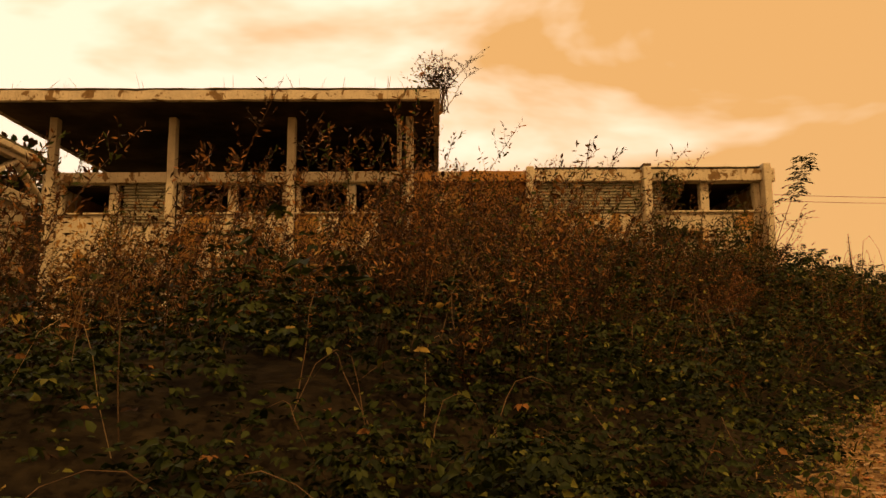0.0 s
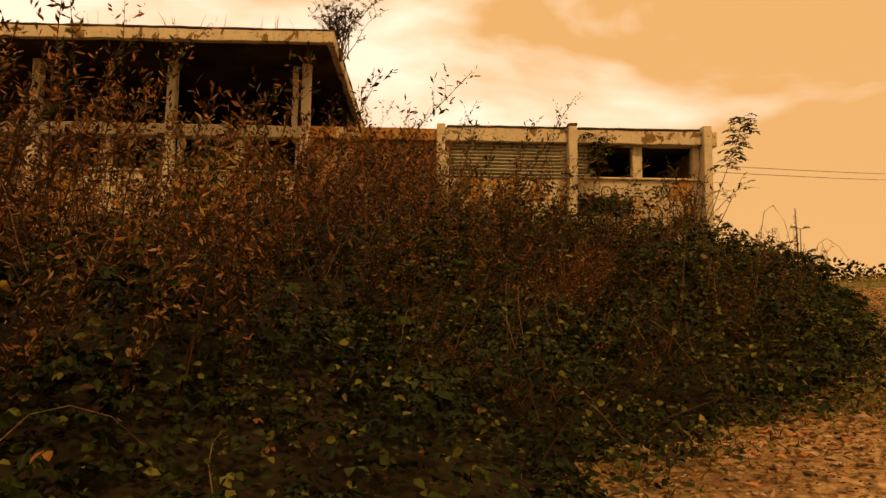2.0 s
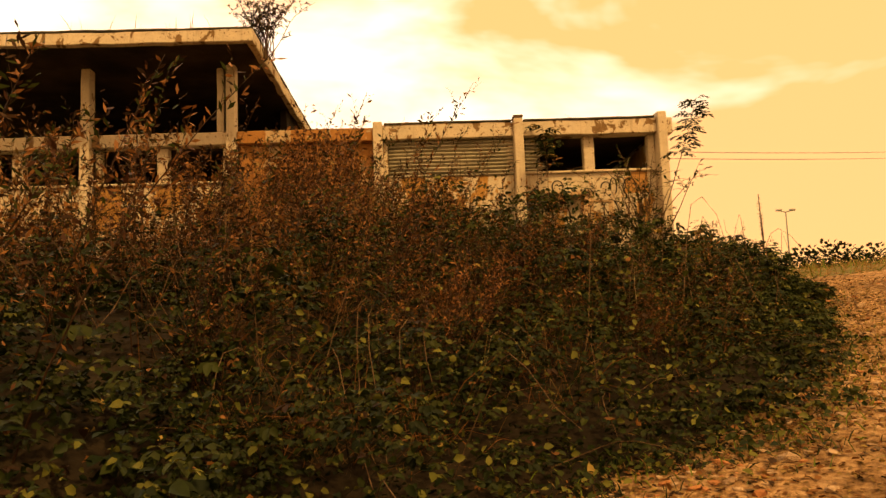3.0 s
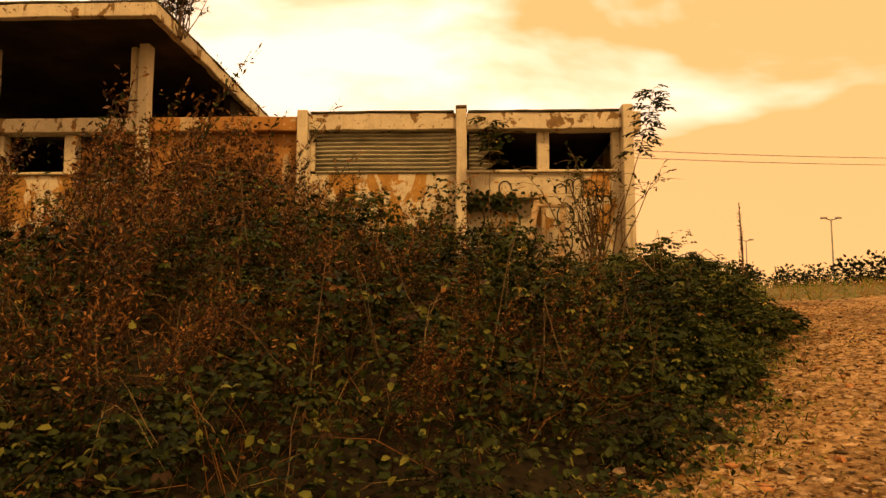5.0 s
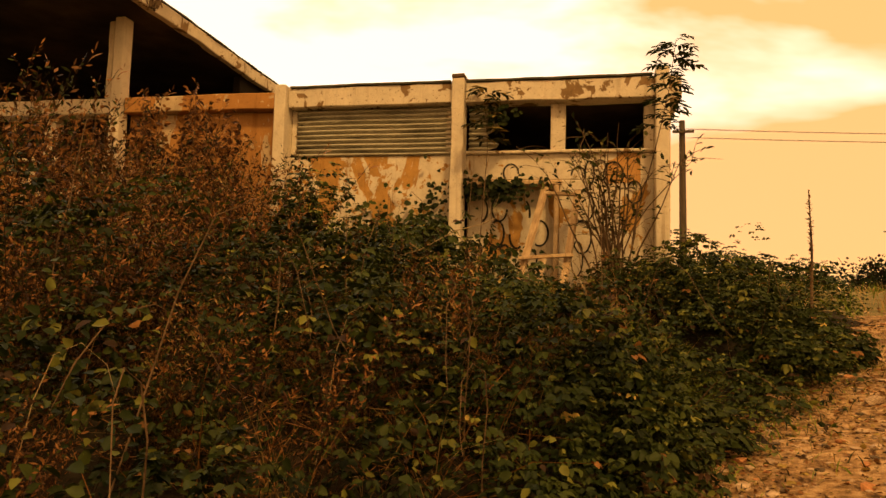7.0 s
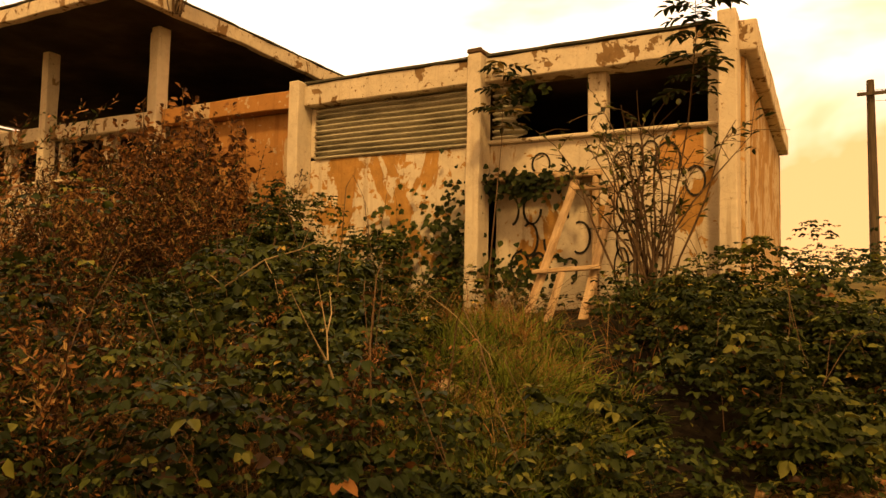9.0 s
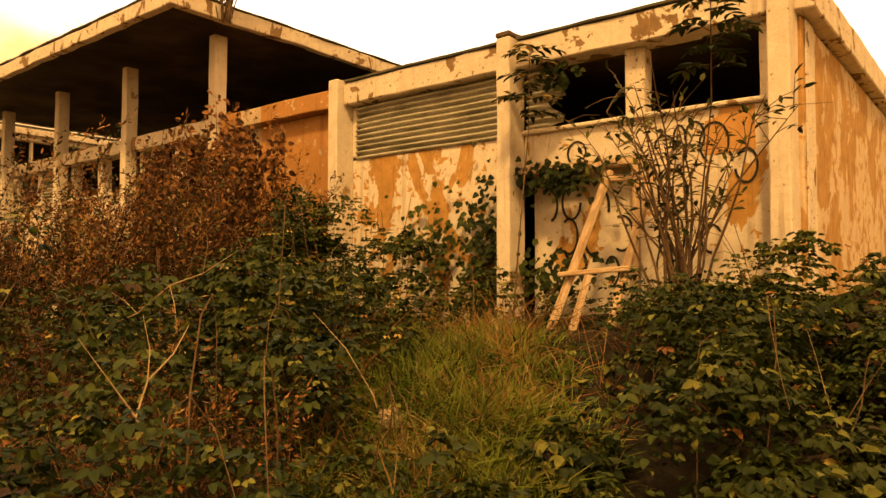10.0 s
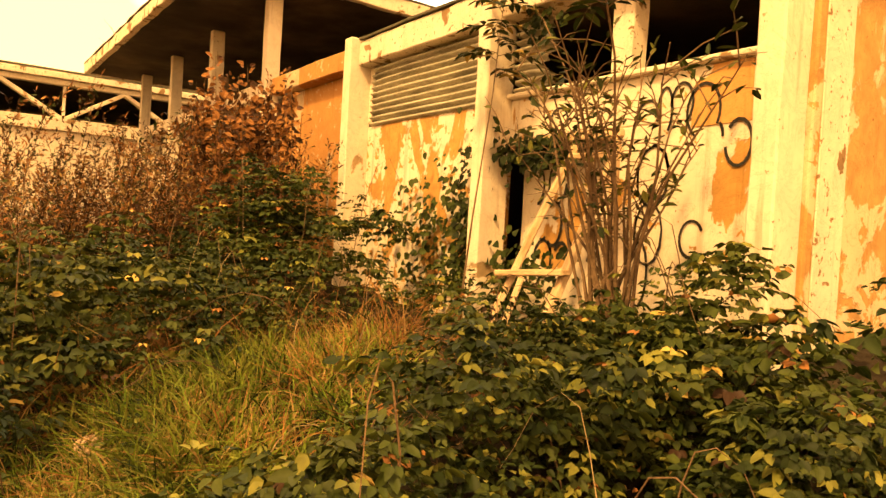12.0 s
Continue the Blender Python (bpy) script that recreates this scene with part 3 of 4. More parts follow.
for i in range(11):
    tags.append(arc(5.05 + 0.13 * (i % 8) * 0.9 + rnd.random() * 0.06, 3.2 + 0.33 * (i % 3) + rnd.random() * 0.1, 0.07 + 0.06 * rnd.random(), 0.12 + 0.08 * rnd.random(), rnd.random() * 360, rnd.random() * 360 + 200))
strokes("graffiti", tags, 0.017, WALL + 0.19, "black sprayed letters that cannot be read")

hp("bare_patch", (6.78, WALL - 0.006, 4.27), (7.22, WALL + 0.05, 4.672), peeling("bare_ochre_render", (0.5, 0.27, 0.085), (0.74, 0.66, 0.5), 0.3, 0.5, 3.0), "bare ochre render patch", cell=0.06, wear=0.012, bevel=0.004)

# ---- wooden ladder frame leaning at the doorway ----
ladder = tagged(new("wooden_ladder_frame"), "broken pale timber ladder frame leaning against the doorway", "ladder")


def batten(a, b, w, d, parent, name):
    a, b = Vector(a), Vector(b)
    return part(name, block((-w / 2, -d / 2, 0), (w / 2, d / 2, (b - a).length), TIMBER, cell=0.25, wear=0.006, bevel=0.008), parent, "", Matrix.Translation(a) @ (b - a).to_track_quat("Z", "Y").to_matrix().to_4x4())


batten((5.56, 15.02, 2.3), (6.0, 15.66, 4.16), 0.1, 0.05, ladder, "rail")
batten((6.22, 15.05, 2.5), (6.42, 15.66, 4.12), 0.09, 0.05, ladder, "rail")
batten((5.70, 15.24, 3.19), (6.38, 15.26, 3.24), 0.09, 0.045, ladder, "rung")
batten((5.98, 15.62, 4.08), (6.42, 15.62, 4.06), 0.08, 0.045, ladder, "rung")
batten((5.83, 15.0, 2.3), (6.01, 15.2, 3.18), 0.1, 0.045, ladder, "brace")


# ---- planting ----
rng = np.random.default_rng(7)


def unit(v):
    return v / (np.linalg.norm(v, axis=1, keepdims=True) + 1e-9)


def in_house(x, y):
    return ((y > 15.6) & (x > -8.7) & (x < 7.75) & (y < 21.8)) | ((x < -10.8) & (x > -15.6) & (y > 7.8) & (y < 20))


def lawn_at(x, y):
    """1 in the grassy gap that runs from the track up to the doorway, 0 outside it."""
    u, w = (x - 6.5) * 0.59 - (y - 12.9) * 0.81, (x - 6.5) * 0.81 + (y - 12.9) * 0.59
    return np.exp(-(((u + 0.05) / 1.2) ** 4 + (w / 0.72) ** 4))


def canopy(x, y):
    """Height of the bramble tops over the soil."""
    d = bank(x, y)
    h = 0.40 + 0.34 * wob(x, y, 1.6, 3.0) + 0.30 * wob(x, y, 3.9, 5.0) + 0.22 * wob(x, y, 7.0, 2.0)
    h = h + 0.85 * np.exp(-((x - 6.62) ** 2 + (y - 10.72) ** 2) / 0.3)
    h = h + 0.25 * np.exp(-((x - 7.6) ** 2 + (y - 12.6) ** 2) / 1.5)
    h = h + 0.42 * np.exp(-((x - 4.2) ** 2 + (y - 9.6) ** 2) / 3.2) + 0.28 * np.exp(-((x - 7.7) ** 2 + (y - 13.9) ** 2) / 1.3) + 0.8 * np.exp(-((x - 3.4) ** 2 + (y - 14.7) ** 2) / 1.3)
    h = h + 0.42 * np.exp(-((x - 4.3) ** 2 / 1.6 + (y - 12.6) ** 2 / 2.2)) + 0.3 * np.exp(-((x - 2.6) ** 2 / 1.5 + (y - 9.5) ** 2 / 4))
    h = h + 0.36 * np.exp(-((x - 5.2) ** 2 / 1.2 + (y - 10.8) ** 2 / 1.6))
    lawn = lawn_at(x, y)
    return np.maximum(0.05, h * (1 - 0.85 * lawn)) * smooth(-0.3, 0.9, d) * (1 - 0.85 * np.exp(-((x - 5.95) ** 2 / 0.7 + (y - 14.6) ** 2 / 0.9))) + 0.04


def edge_brambles(count, size, name, label, weights, seed):
    """Small leaves on the low rim of the bank, along the track."""
    r = np.random.default_rng(seed)
    i = r.uniform(1.5, 9.6, count)
    x, y = np.interp(i, np.arange(len(EDGE)), EDGE[:, 0]), np.interp(i, np.arange(len(EDGE)), EDGE[:, 1])
    o = 2.3 * r.random(count) ** 0.8 - 0.12 - 0.35 * r.random(count) ** 3 + 0.22 * wob(x, y, 2.3, 4.0)
    x, y = x - o * 0.75, y + o * 0.62
    keep = lawn_at(x, y) < 0.5 * r.random(count)
    x, y = x[keep], y[keep]
    count = len(x)
    z = ground_z(x, y) + canopy(x, y) * r.uniform(0.15, 0.85, count) + 0.02
    a = np.stack([r.normal(0, 1, count), r.normal(0, 1, count), r.normal(-0.1, 0.5, count)], 1)
    u = r.normal(0, 0.55, (count, 3))
    u[:, 2] += 1
    u[:, 1] -= 0.3
    ln = size * r.uniform(0.5, 1.4, count)
    me = leaf_sheet(name, np.stack([x, y, z], 1), a, u, ln, ln * 0.7, r.choice(len(weights), count, p=np.array(weights) / sum(weights)), [GREEN_A, GREEN_B, GREEN_C, YELLOW, RUST, BROWN])
    return tagged(new(name, me), label, "brambles", kind="stuff")


def brambles(count, box, size, name, label, weights, seed, lump=0.2):
    """Leafy mounds: sprays of three-leaflet leaves on the upper shells of many domes, with dark hollows between."""
    r = np.random.default_rng(seed)
    domes = int((box[1] - box[0]) * (box[3] - box[2]) * 9)
    dx, dy = r.uniform(box[0], box[1], domes), r.uniform(box[2], box[3], domes)
    dd = bank(dx, dy) + 0.2 * wob(dx, dy, 2.7, 1.0)
    keep = (dd > 0.1) & ~in_house(dx, dy) & (r.random(domes) > lawn_at(dx, dy) * 0.8) & ((dx - 5.95) ** 2 + (dy - 14.6) ** 2 > 0.55)
    dx, dy = dx[keep], dy[keep]
    rad = lump * r.uniform(0.6, 1.5, len(dx))
    dz = ground_z(dx, dy) + np.maximum(canopy(dx, dy) * r.uniform(0.45, 1.08, len(dx)) - rad * 0.8, 0.0)
    share = rad ** 2 * r.uniform(0.5, 1.4, len(dx))
    i = r.choice(len(dx), count, p=share / share.sum())
    shade = r.uniform(0, 1, len(dx))
    az, el = r.uniform(0, 2 * np.pi, count), np.arcsin(np.clip(r.normal(0.55, 0.4, count), -0.25, 1))
    out = np.stack([np.cos(az) * np.cos(el), np.sin(az) * np.cos(el), np.sin(el)], 1)
    grow = (rad[i] * r.uniform(0.75, 1.15, count))[:, None]
    c = np.stack([dx[i], dy[i], dz[i]], 1) + out * grow * np.array([1.15, 1.15, 0.9])
    ok = ~in_house(c[:, 0], c[:, 1]) & (c[:, 2] > ground_z(c[:, 0], c[:, 1]) + 0.02)
    c, out, i = c[ok], out[ok], i[ok]
    n = len(c)
    # leaves point outwards and hang a little; three leaflets to a leaf
    head = np.arctan2(out[:, 1], out[:, 0]) + r.normal(0, 0.9, n)
    dip = r.normal(-0.35, 0.35, n)
    pos, along, up, ln, wd, sl = [], [], [], [], [], []
    base = size * (0.55 + 0.9 * r.random(n) ** 1.4) * (0.8 + 0.4 * shade[i])
    p = np.array(weights) / sum(weights)
    slot = np.where(r.random(n) < 0.45, r.choice(2, len(dx), p=p[:2] / p[:2].sum())[i], r.choice(len(weights), n, p=p))
    face = out * 0.7 + r.normal(0, 0.42, (n, 3))
    face[:, 2] += 0.75
    for k in (-1.15, 0.0, 1.15):
        a = np.stack([np.cos(head + k), np.sin(head + k), dip], 1)
        pos.append(c + unit(a) * 0.012)
        along.append(a)
        up.append(unit(face + r.normal(0, 0.2, (n, 3))))
        ln.append(base * (1.15 if k == 0 else 0.9))
        wd.append(base * 0.66)
        sl.append(slot)
    me = leaf_sheet(name, np.concatenate(pos), np.concatenate(along), np.concatenate(up), np.concatenate(ln), np.concatenate(wd), np.concatenate(sl), [GREEN_A, GREEN_B, GREEN_C, YELLOW, RUST, BROWN])
    return tagged(new(name, me), label, "brambles", kind="stuff")


brambles(19000, (-2.5, 8.0, 2.5, 10.5), 0.043, "bramble_thicket", "dense dark green bramble leaves over the bank", (46, 34, 10, 0.6, 2.5, 9), 1)
brambles(14500, (1.0, 9.5, 9.0, 15.6), 0.047, "bramble_thicket", "green and yellowing bramble leaves below the wall", (40, 40, 14, 0.8, 2, 3), 2)
brambles(900, (6.2, 7.1, 10.2, 11.2), 0.05, "bramble_thicket", "dark bramble mound round a forked stick", (46, 40, 10, 0.5, 2, 3), 9)
brambles(2200, (7.2, 9.2, 13.5, 15.5), 0.055, "bramble_thicket", "green brambles at the foot of the end wall", (28, 42, 28, 1.4, 2.6, 2), 10)
brambles(1900, (4.2, 6.0, 11.8, 13.7), 0.058, "bramble_thicket", "fresh green nettles and brambles beside the grass", (18, 46, 34, 1, 1, 1), 11)
brambles(5500, (7.0, 9.2, 10.4, 14.6), 0.052, "bramble_thicket", "low green and russet brambles at the track edge", (26, 40, 30, 1.6, 2.6, 2), 6)
brambles(4500, (-5.5, 1.5, -0.5, 5.0), 0.05, "bramble_thicket", "dark green bramble leaves along the low bank", (54, 34, 5, 0.4, 2, 8), 7)
brambles(4000, (-10.5, 2.0, 4.0, 15.6), 0.085, "bramble_thicket", "dark bramble leaves among dead weeds", (50, 26, 5, 3, 6, 10), 3)
brambles(2600, (2.3, 4.7, 13.6, 15.5), 0.056, "bramble_thicket", "tall dark brambles against the flaking wall", (44, 36, 14, 1, 3, 2), 8)
brambles(3200, (6.5, 13.0, 14.0, 24.0), 0.062, "bramble_thicket", "low brambles beyond the end wall", (44, 36, 12, 0.6, 2, 4), 4)


edge_brambles(14000, 0.05, "rim_leaves", "small green leaves along the rim of the bank", (40, 40, 15, 0.2, 1, 3), 12)


def canes(count, box, name, label, seed, mat, thick=0.0035):
    r = random.Random(seed)
    heap = Heap()
    for _ in range(count):
        x, y = r.uniform(box[0], box[1]), r.uniform(box[2], box[3])
        if bank(x, y) < 0.3 or in_house(np.array(x), np.array(y)):
            continue
        g = float(ground_z(x, y))
        h = float(canopy(x, y))
        a, reach, rise = r.uniform(0, 6.28), r.uniform(0.3, 1.0), h + r.uniform(-0.05, 0.25)
        pts = []
        for i in range(8):
            u = i / 7
            pts.append((x + math.cos(a) * reach * u + 0.03 * math.sin(u * 9 + a), y + math.sin(a) * reach * u, g + rise * math.sin(min(1.0, u * 1.1) * 2.6) + 0.05))
        heap.add(tube(pts, [thick * (1.2 - 0.8 * i / 7) for i in range(8)], 4))
    return tagged(new(name, heap.mesh(name, [mat])), label, "canes", kind="stuff")


canes(420, (-3, 9, 3, 15.4), "bramble_canes", "brown arching bramble canes", 3, BARK)
canes(26, (-2, 9, 3, 15.4), "dry_canes", "pale dry canes in the thicket", 4, PALECANE, 0.002)


# tall dead weeds, a few kinds: clumps of thin upright stems with feathery side twigs
def weed_mesh(seed, height, slots, stems=5, spread=0.16, fluff=0.03):
    """Upright stems whose side sprays curve up and outwards, thick with small seed husks: broad below, pointed at the tip."""
    r = random.Random(seed)
    heap = Heap()
    for s in range(stems):
        hh = height * r.uniform(0.6, 1.0)
        lean, la = r.uniform(0.08, 0.4), r.uniform(-0.9, 1.6)
        x0, y0 = r.gauss(0, 0.15), r.gauss(0, 0.15)
        stem = [Vector((x0 + math.cos(la) * lean * hh * u * u, y0 + math.sin(la) * lean * hh * u * u, hh * u)) for u in [i / 5 for i in range(6)]]
        heap.add(tube(stem, [0.0045 * (1 - 0.85 * i / 5) + 0.001 for i in range(6)], 3), 2)
        for j in range(22):
            u = 0.55 + 0.45 * j / 22
            k = min(4, int(u * 5))
            p = stem[k].lerp(stem[k + 1], u * 5 - k)
            d = Vector((r.uniform(-1, 1), r.uniform(-1, 1), r.uniform(0.2, 1.4))).normalized()
            z = fluff * r.uniform(0.7, 1.5)
            side = d.orthogonal().normalized() * z * 0.16
            b = len(heap.v)
            heap.v += [p, p + d * z * 0.5 + side, p + d * z, p + d * z * 0.5 - side]
            heap.f.append((b, b + 1, b + 2, b + 3))
            heap.s.append(r.choice(slots))
        for i in range(17):
            u = 0.2 + 0.78 * i / 17
            k = min(4, int(u * 5))
            base = stem[k].lerp(stem[k + 1], u * 5 - k)
            a = i * 2.4 + r.uniform(-0.5, 0.5)
            ln = spread * (1.22 - u) * r.uniform(0.7, 1.5) * hh
            way = Vector((math.cos(a), math.sin(a), 0))
            mid = base + way * ln * 0.34 + Vector((0, 0, ln * 0.4))
            tip = base + way * ln * 0.58 + Vector((0, 0, ln * r.uniform(0.75, 1.1)))
            b = len(heap.v)
            edge_on = way.cross(Vector((0, 0, 1))) * 0.0014
            heap.v += [base - edge_on, base + edge_on, tip + edge_on * 0.3, tip - edge_on * 0.3]
            heap.f.append((b, b + 1, b + 2, b + 3))
            heap.s.append(2)
            tone = r.choice(slots)
            for j in range(9):
                w = 0.12 + 0.88 * j / 8
                p = base.lerp(mid, w * 2) if w < 0.5 else mid.lerp(tip, w * 2 - 1)
                d = Vector((r.uniform(-1, 1), r.uniform(-1, 1), r.uniform(-0.5, 1.1))).normalized()
                z = fluff * r.uniform(0.7, 1.75)
                side = d.orthogonal().normalized()
                side.rotate(Matrix.Rotation(r.uniform(0, 6.28), 3, d))
                w = z * r.uniform(0.1, 0.19)
                b = len(heap.v)
                heap.v += [p, p + d * z * 0.5 + side * w, p + d * z, p + d * z * 0.5 - side * w]
                heap.f.append((b, b + 1, b + 2, b + 3))
                heap.s.append(tone if r.random() < 0.6 else r.choice(slots))
    return heap.mesh("dead_weed", [BARK, RUST, BROWN, RED, STRAW, GREEN_B])


WEEDS = []
for i, (h, sl, st, sp, lf) in enumerate([(1.75, [1, 2, 2, 3, 1], 5, 0.24, 0.036), (1.55, [2, 2, 3, 1, 1], 5, 0.27, 0.034), (2.0, [2, 1, 1, 3, 5], 4, 0.22, 0.038), (1.4, [1, 1, 2, 4, 2], 5, 0.28, 0.034), (1.65, [3, 1, 2, 1, 4, 5], 5, 0.25, 0.036), (1.45, [2, 5, 2, 1], 5, 0.26, 0.034)]):
    w = tagged(new("dead_weed", weed_mesh(40 + i, h, sl, st, sp, lf)), "tall rust-brown dead weed clump with feathery seed heads", "weed", "dead weeds on the bank")
    WEEDS.append(w)

r = random.Random(11)
spots = []
while len(spots) < 190:
    x, y = r.uniform(-8.0, 5.6), r.uniform(3.0, 15.2)
    d = float(bank(x, y))
    if in_house(np.array(x), np.array(y)) or d < (1.7 if y < 7 else 1.15):
        continue
    # the weeds thin out towards the clearing and the far corner
    if x > 4.6 - 0.42 * max(0, y - 8.5) + r.uniform(-1.3, 0.9):
        continue
    if x < -0.9 * (y - 1.0):
        continue
    if (x < -4.0 or (y > 12 and x < -2)) and r.random() < 0.7:
        continue
    if any((x - a) ** 2 + (y - c) ** 2 < 0.045 for a, c in spots):
        continue
    spots.append((x, y))
while len(spots) < 250:
    x, y = r.uniform(-2.6, 2.1), r.uniform(11.0, 15.0)
    if all((x - a) ** 2 + (y - c) ** 2 > 0.06 for a, c in spots):
        spots.append((x, y))
while len(spots) < 300:
    x, y = r.uniform(3.2, 6.6), r.uniform(8.0, 11.3)
    if bank(x, y) > 0.6 and lawn_at(x, y) < 0.1 and (x - 5.9) ** 2 + (y - 14.7) ** 2 > 0.7:
        spots.append((x, y))
for i, (x, y) in enumerate(spots):
    size = r.uniform(0.85, 1.2) * (0.8 if bank(x, y) < 1.8 else 1.0) * (0.95 if x < -2 else 1.03 if x < 2.5 else 1.0) * (0.85 if x > 3.0 and y < 12 else 1.0) * (0.72 if y > 9.5 and x < 0.6 else 1.15 if y > 11 and x < 3.0 else 1.0) * (r.uniform(0.65, 0.95) if i >= 250 else 1.0)
    m = pose(x, y, float(ground_z(x, y)) - 0.03, r.uniform(-12, 12), r.uniform(-4, 20), r.uniform(-40, 40))
    ob = WEEDS[i] if i < len(WEEDS) else copy_thing(WEEDS[r.randrange(len(WEEDS))], m)
    ob.matrix_world = m @ Matrix.Scale(size, 4)


# dark red dock against the ochre bay
def dock_mesh(seed):
    q = random.Random(seed)
    heap = Heap()
    for s in range(7):
        a, h = q.uniform(0, 6.28), q.uniform(1.75, 2.7)
        x0, y0 = q.uniform(-0.22, 0.22), q.uniform(-0.1, 0.1)
        stem = [Vector((x0 + math.cos(a) * 0.12 * u, y0 + math.sin(a) * 0.08 * u, h * u)) for u in (0, 0.33, 0.66, 1)]
        heap.add(tube(stem, [0.008, 0.007, 0.005, 0.002], 4), 0)
        for j in range(78):
            u = 0.25 + 0.75 * q.random()
            p = stem[0].lerp(stem[3], u)
            d = Vector((q.uniform(-1, 1), q.uniform(-1, 1), q.uniform(-0.8, 0.5)))
            sz = q.uniform(0.05, 0.12)
            heap.leaf(p + d * 0.05, d, (q.uniform(-0.6, 0.6), -1, 0.5), sz, sz * 0.62, q.choice((1, 1, 2, 3, 1)))
    return heap.mesh("red_dock", [BARK, RUST, BROWN, RED])


first = None
for i, (x, y, s) in enumerate(((1.85, 15.2, 0.98), (1.35, 15.1, 1.0), (0.85, 15.25, 0.95), (0.3, 15.1, 0.92), (-0.25, 15.2, 0.9), (-0.9, 15.1, 0.85), (1.6, 14.6, 0.95), (0.6, 14.7, 0.95), (-0.3, 14.6, 0.9), (1.1, 14.3, 0.9))):
    m = pose(x, y, float(ground_z(x, y)) + 0.02, 3, -3, i * 77)
    if first is None:
        first = tagged(new("red_dock", dock_mesh(3)), "dark red withered knotweed stems against the wall", "weed", "withered stems by the ochre bay")
        first.matrix_world = m
    else:
        copy_thing(first, m)


# grass on the little clearing and along the track edge
def grass(name, label, count, place, hlo, hhi, slots, seed, width=0.006):
    q = np.random.default_rng(seed)
    x, y = place(q, count)
    keep = ~in_house(x, y)
    x, y = x[keep], y[keep]
    n = len(x)
    c = np.stack([x, y, ground_z(x, y) - 0.01], 1)
    a = q.normal(0, 0.6, (n, 3))
    a[:, 2] = q.uniform(0.3, 1.2, n)
    up = q.normal(0, 1, (n, 3))
    ln = q.uniform(hlo, hhi, n)
    me = leaf_sheet(name, c, a, up, ln, np.full(n, width) * q.uniform(0.7, 1.5, n), q.choice(slots, n), [BLADE, STRAW, GREEN_C, GREEN_A, RUST], 0.45)
    return tagged(new(name, me), label, "grass", kind="stuff")


def clearing(q, n):
    k = q.uniform(-1.35, 0.85, (110, 1)), q.normal(0, 0.4, (110, 1))
    i = (110 * q.random(n) ** 1.3).astype(int)
    u, w = k[0][i, 0] + q.normal(0, 0.06, n), k[1][i, 0] + q.normal(0, 0.06, n)
    return 6.5 + u * 0.59 + w * 0.81, 12.9 - u * 0.81 + w * 0.59


def tussocks(at, wide):
    """Blades gathered in tufts round the given places."""
    def place(q, n):
        i = q.integers(0, len(at), n)
        p = np.array(at)[i] + q.normal(0, wide, (n, 2))
        return p[:, 0], p[:, 1]
    return place


def verge(q, n):
    i = q.uniform(1.6, 10.6, n)
    x, y = np.interp(i, np.arange(len(EDGE)), EDGE[:, 0]), np.interp(i, np.arange(len(EDGE)), EDGE[:, 1])
    o = q.normal(0.0, 0.26, n) + 0.2 * wob(x, y, 2.3, 4.0)
    return x - o * 0.75 + q.normal(0, 0.1, n), y + o * 0.6 + q.normal(0, 0.1, n)


def field(q, n):
    return q.uniform(9.5, 40, n), 17.3 + 27 * q.random(n) ** 1.6


grass("clearing_grass", "lush grass with straw on the clearing", 12000, clearing, 0.1, 0.42, [0, 0, 2, 3, 3, 0, 1], 21, 0.0065)
grass("straw_tussocks", "bleached straw tussocks flattened on the clearing", 2600, tussocks([(6.45, 12.35), (6.7, 12.15), (6.9, 11.9), (6.3, 12.9), (7.2, 12.0)], 0.13), 0.15, 0.42, [1, 1, 1, 2, 4], 24, 0.005)
grass("rusty_tussocks", "rust-brown withered grass tufts near the ladder", 1500, tussocks([(6.0, 13.8), (6.25, 13.5), (5.7, 14.1), (6.6, 12.95), (5.3, 14.4)], 0.13), 0.2, 0.5, [4, 4, 1, 4, 0], 25, 0.005)
grass("green_tussocks", "lush green grass tussocks on the clearing", 6500, tussocks([(5.9, 13.2), (5.5, 13.5), (6.1, 12.7), (7.0, 12.3), (6.6, 12.75), (7.1, 11.95), (6.98, 11.52), (7.0, 11.45)], 0.16), 0.2, 0.55, [0, 0, 2, 3, 2], 26, 0.008)
grass("verge_grass", "short grass along the track edge", 6500, verge, 0.03, 0.14, [0, 3, 3, 1, 0], 22, 0.007)
grass("field_grass", "dry yellow grass of the far field", 9000, field, 0.25, 0.6, [1, 1, 0, 2], 23, 0.014)


def bankside(q, n):
    k = q.uniform(0, 1, (150, 2))
    i = q.integers(0, 150, n)
    x, y = 1.5 + 5.6 * k[i, 0] + q.normal(0, 0.16, n), 6.5 + 8.0 * k[i, 1] + q.normal(0, 0.16, n)
    ok = (bank(x, y) > 0.7) & (lawn_at(x, y) < 0.3)
    return x[ok], y[ok]


grass("dry_stems", "thin brown dead stems among the brambles", 11000, bankside, 0.35, 1.0, [4, 4, 1, 3], 27, 0.005)


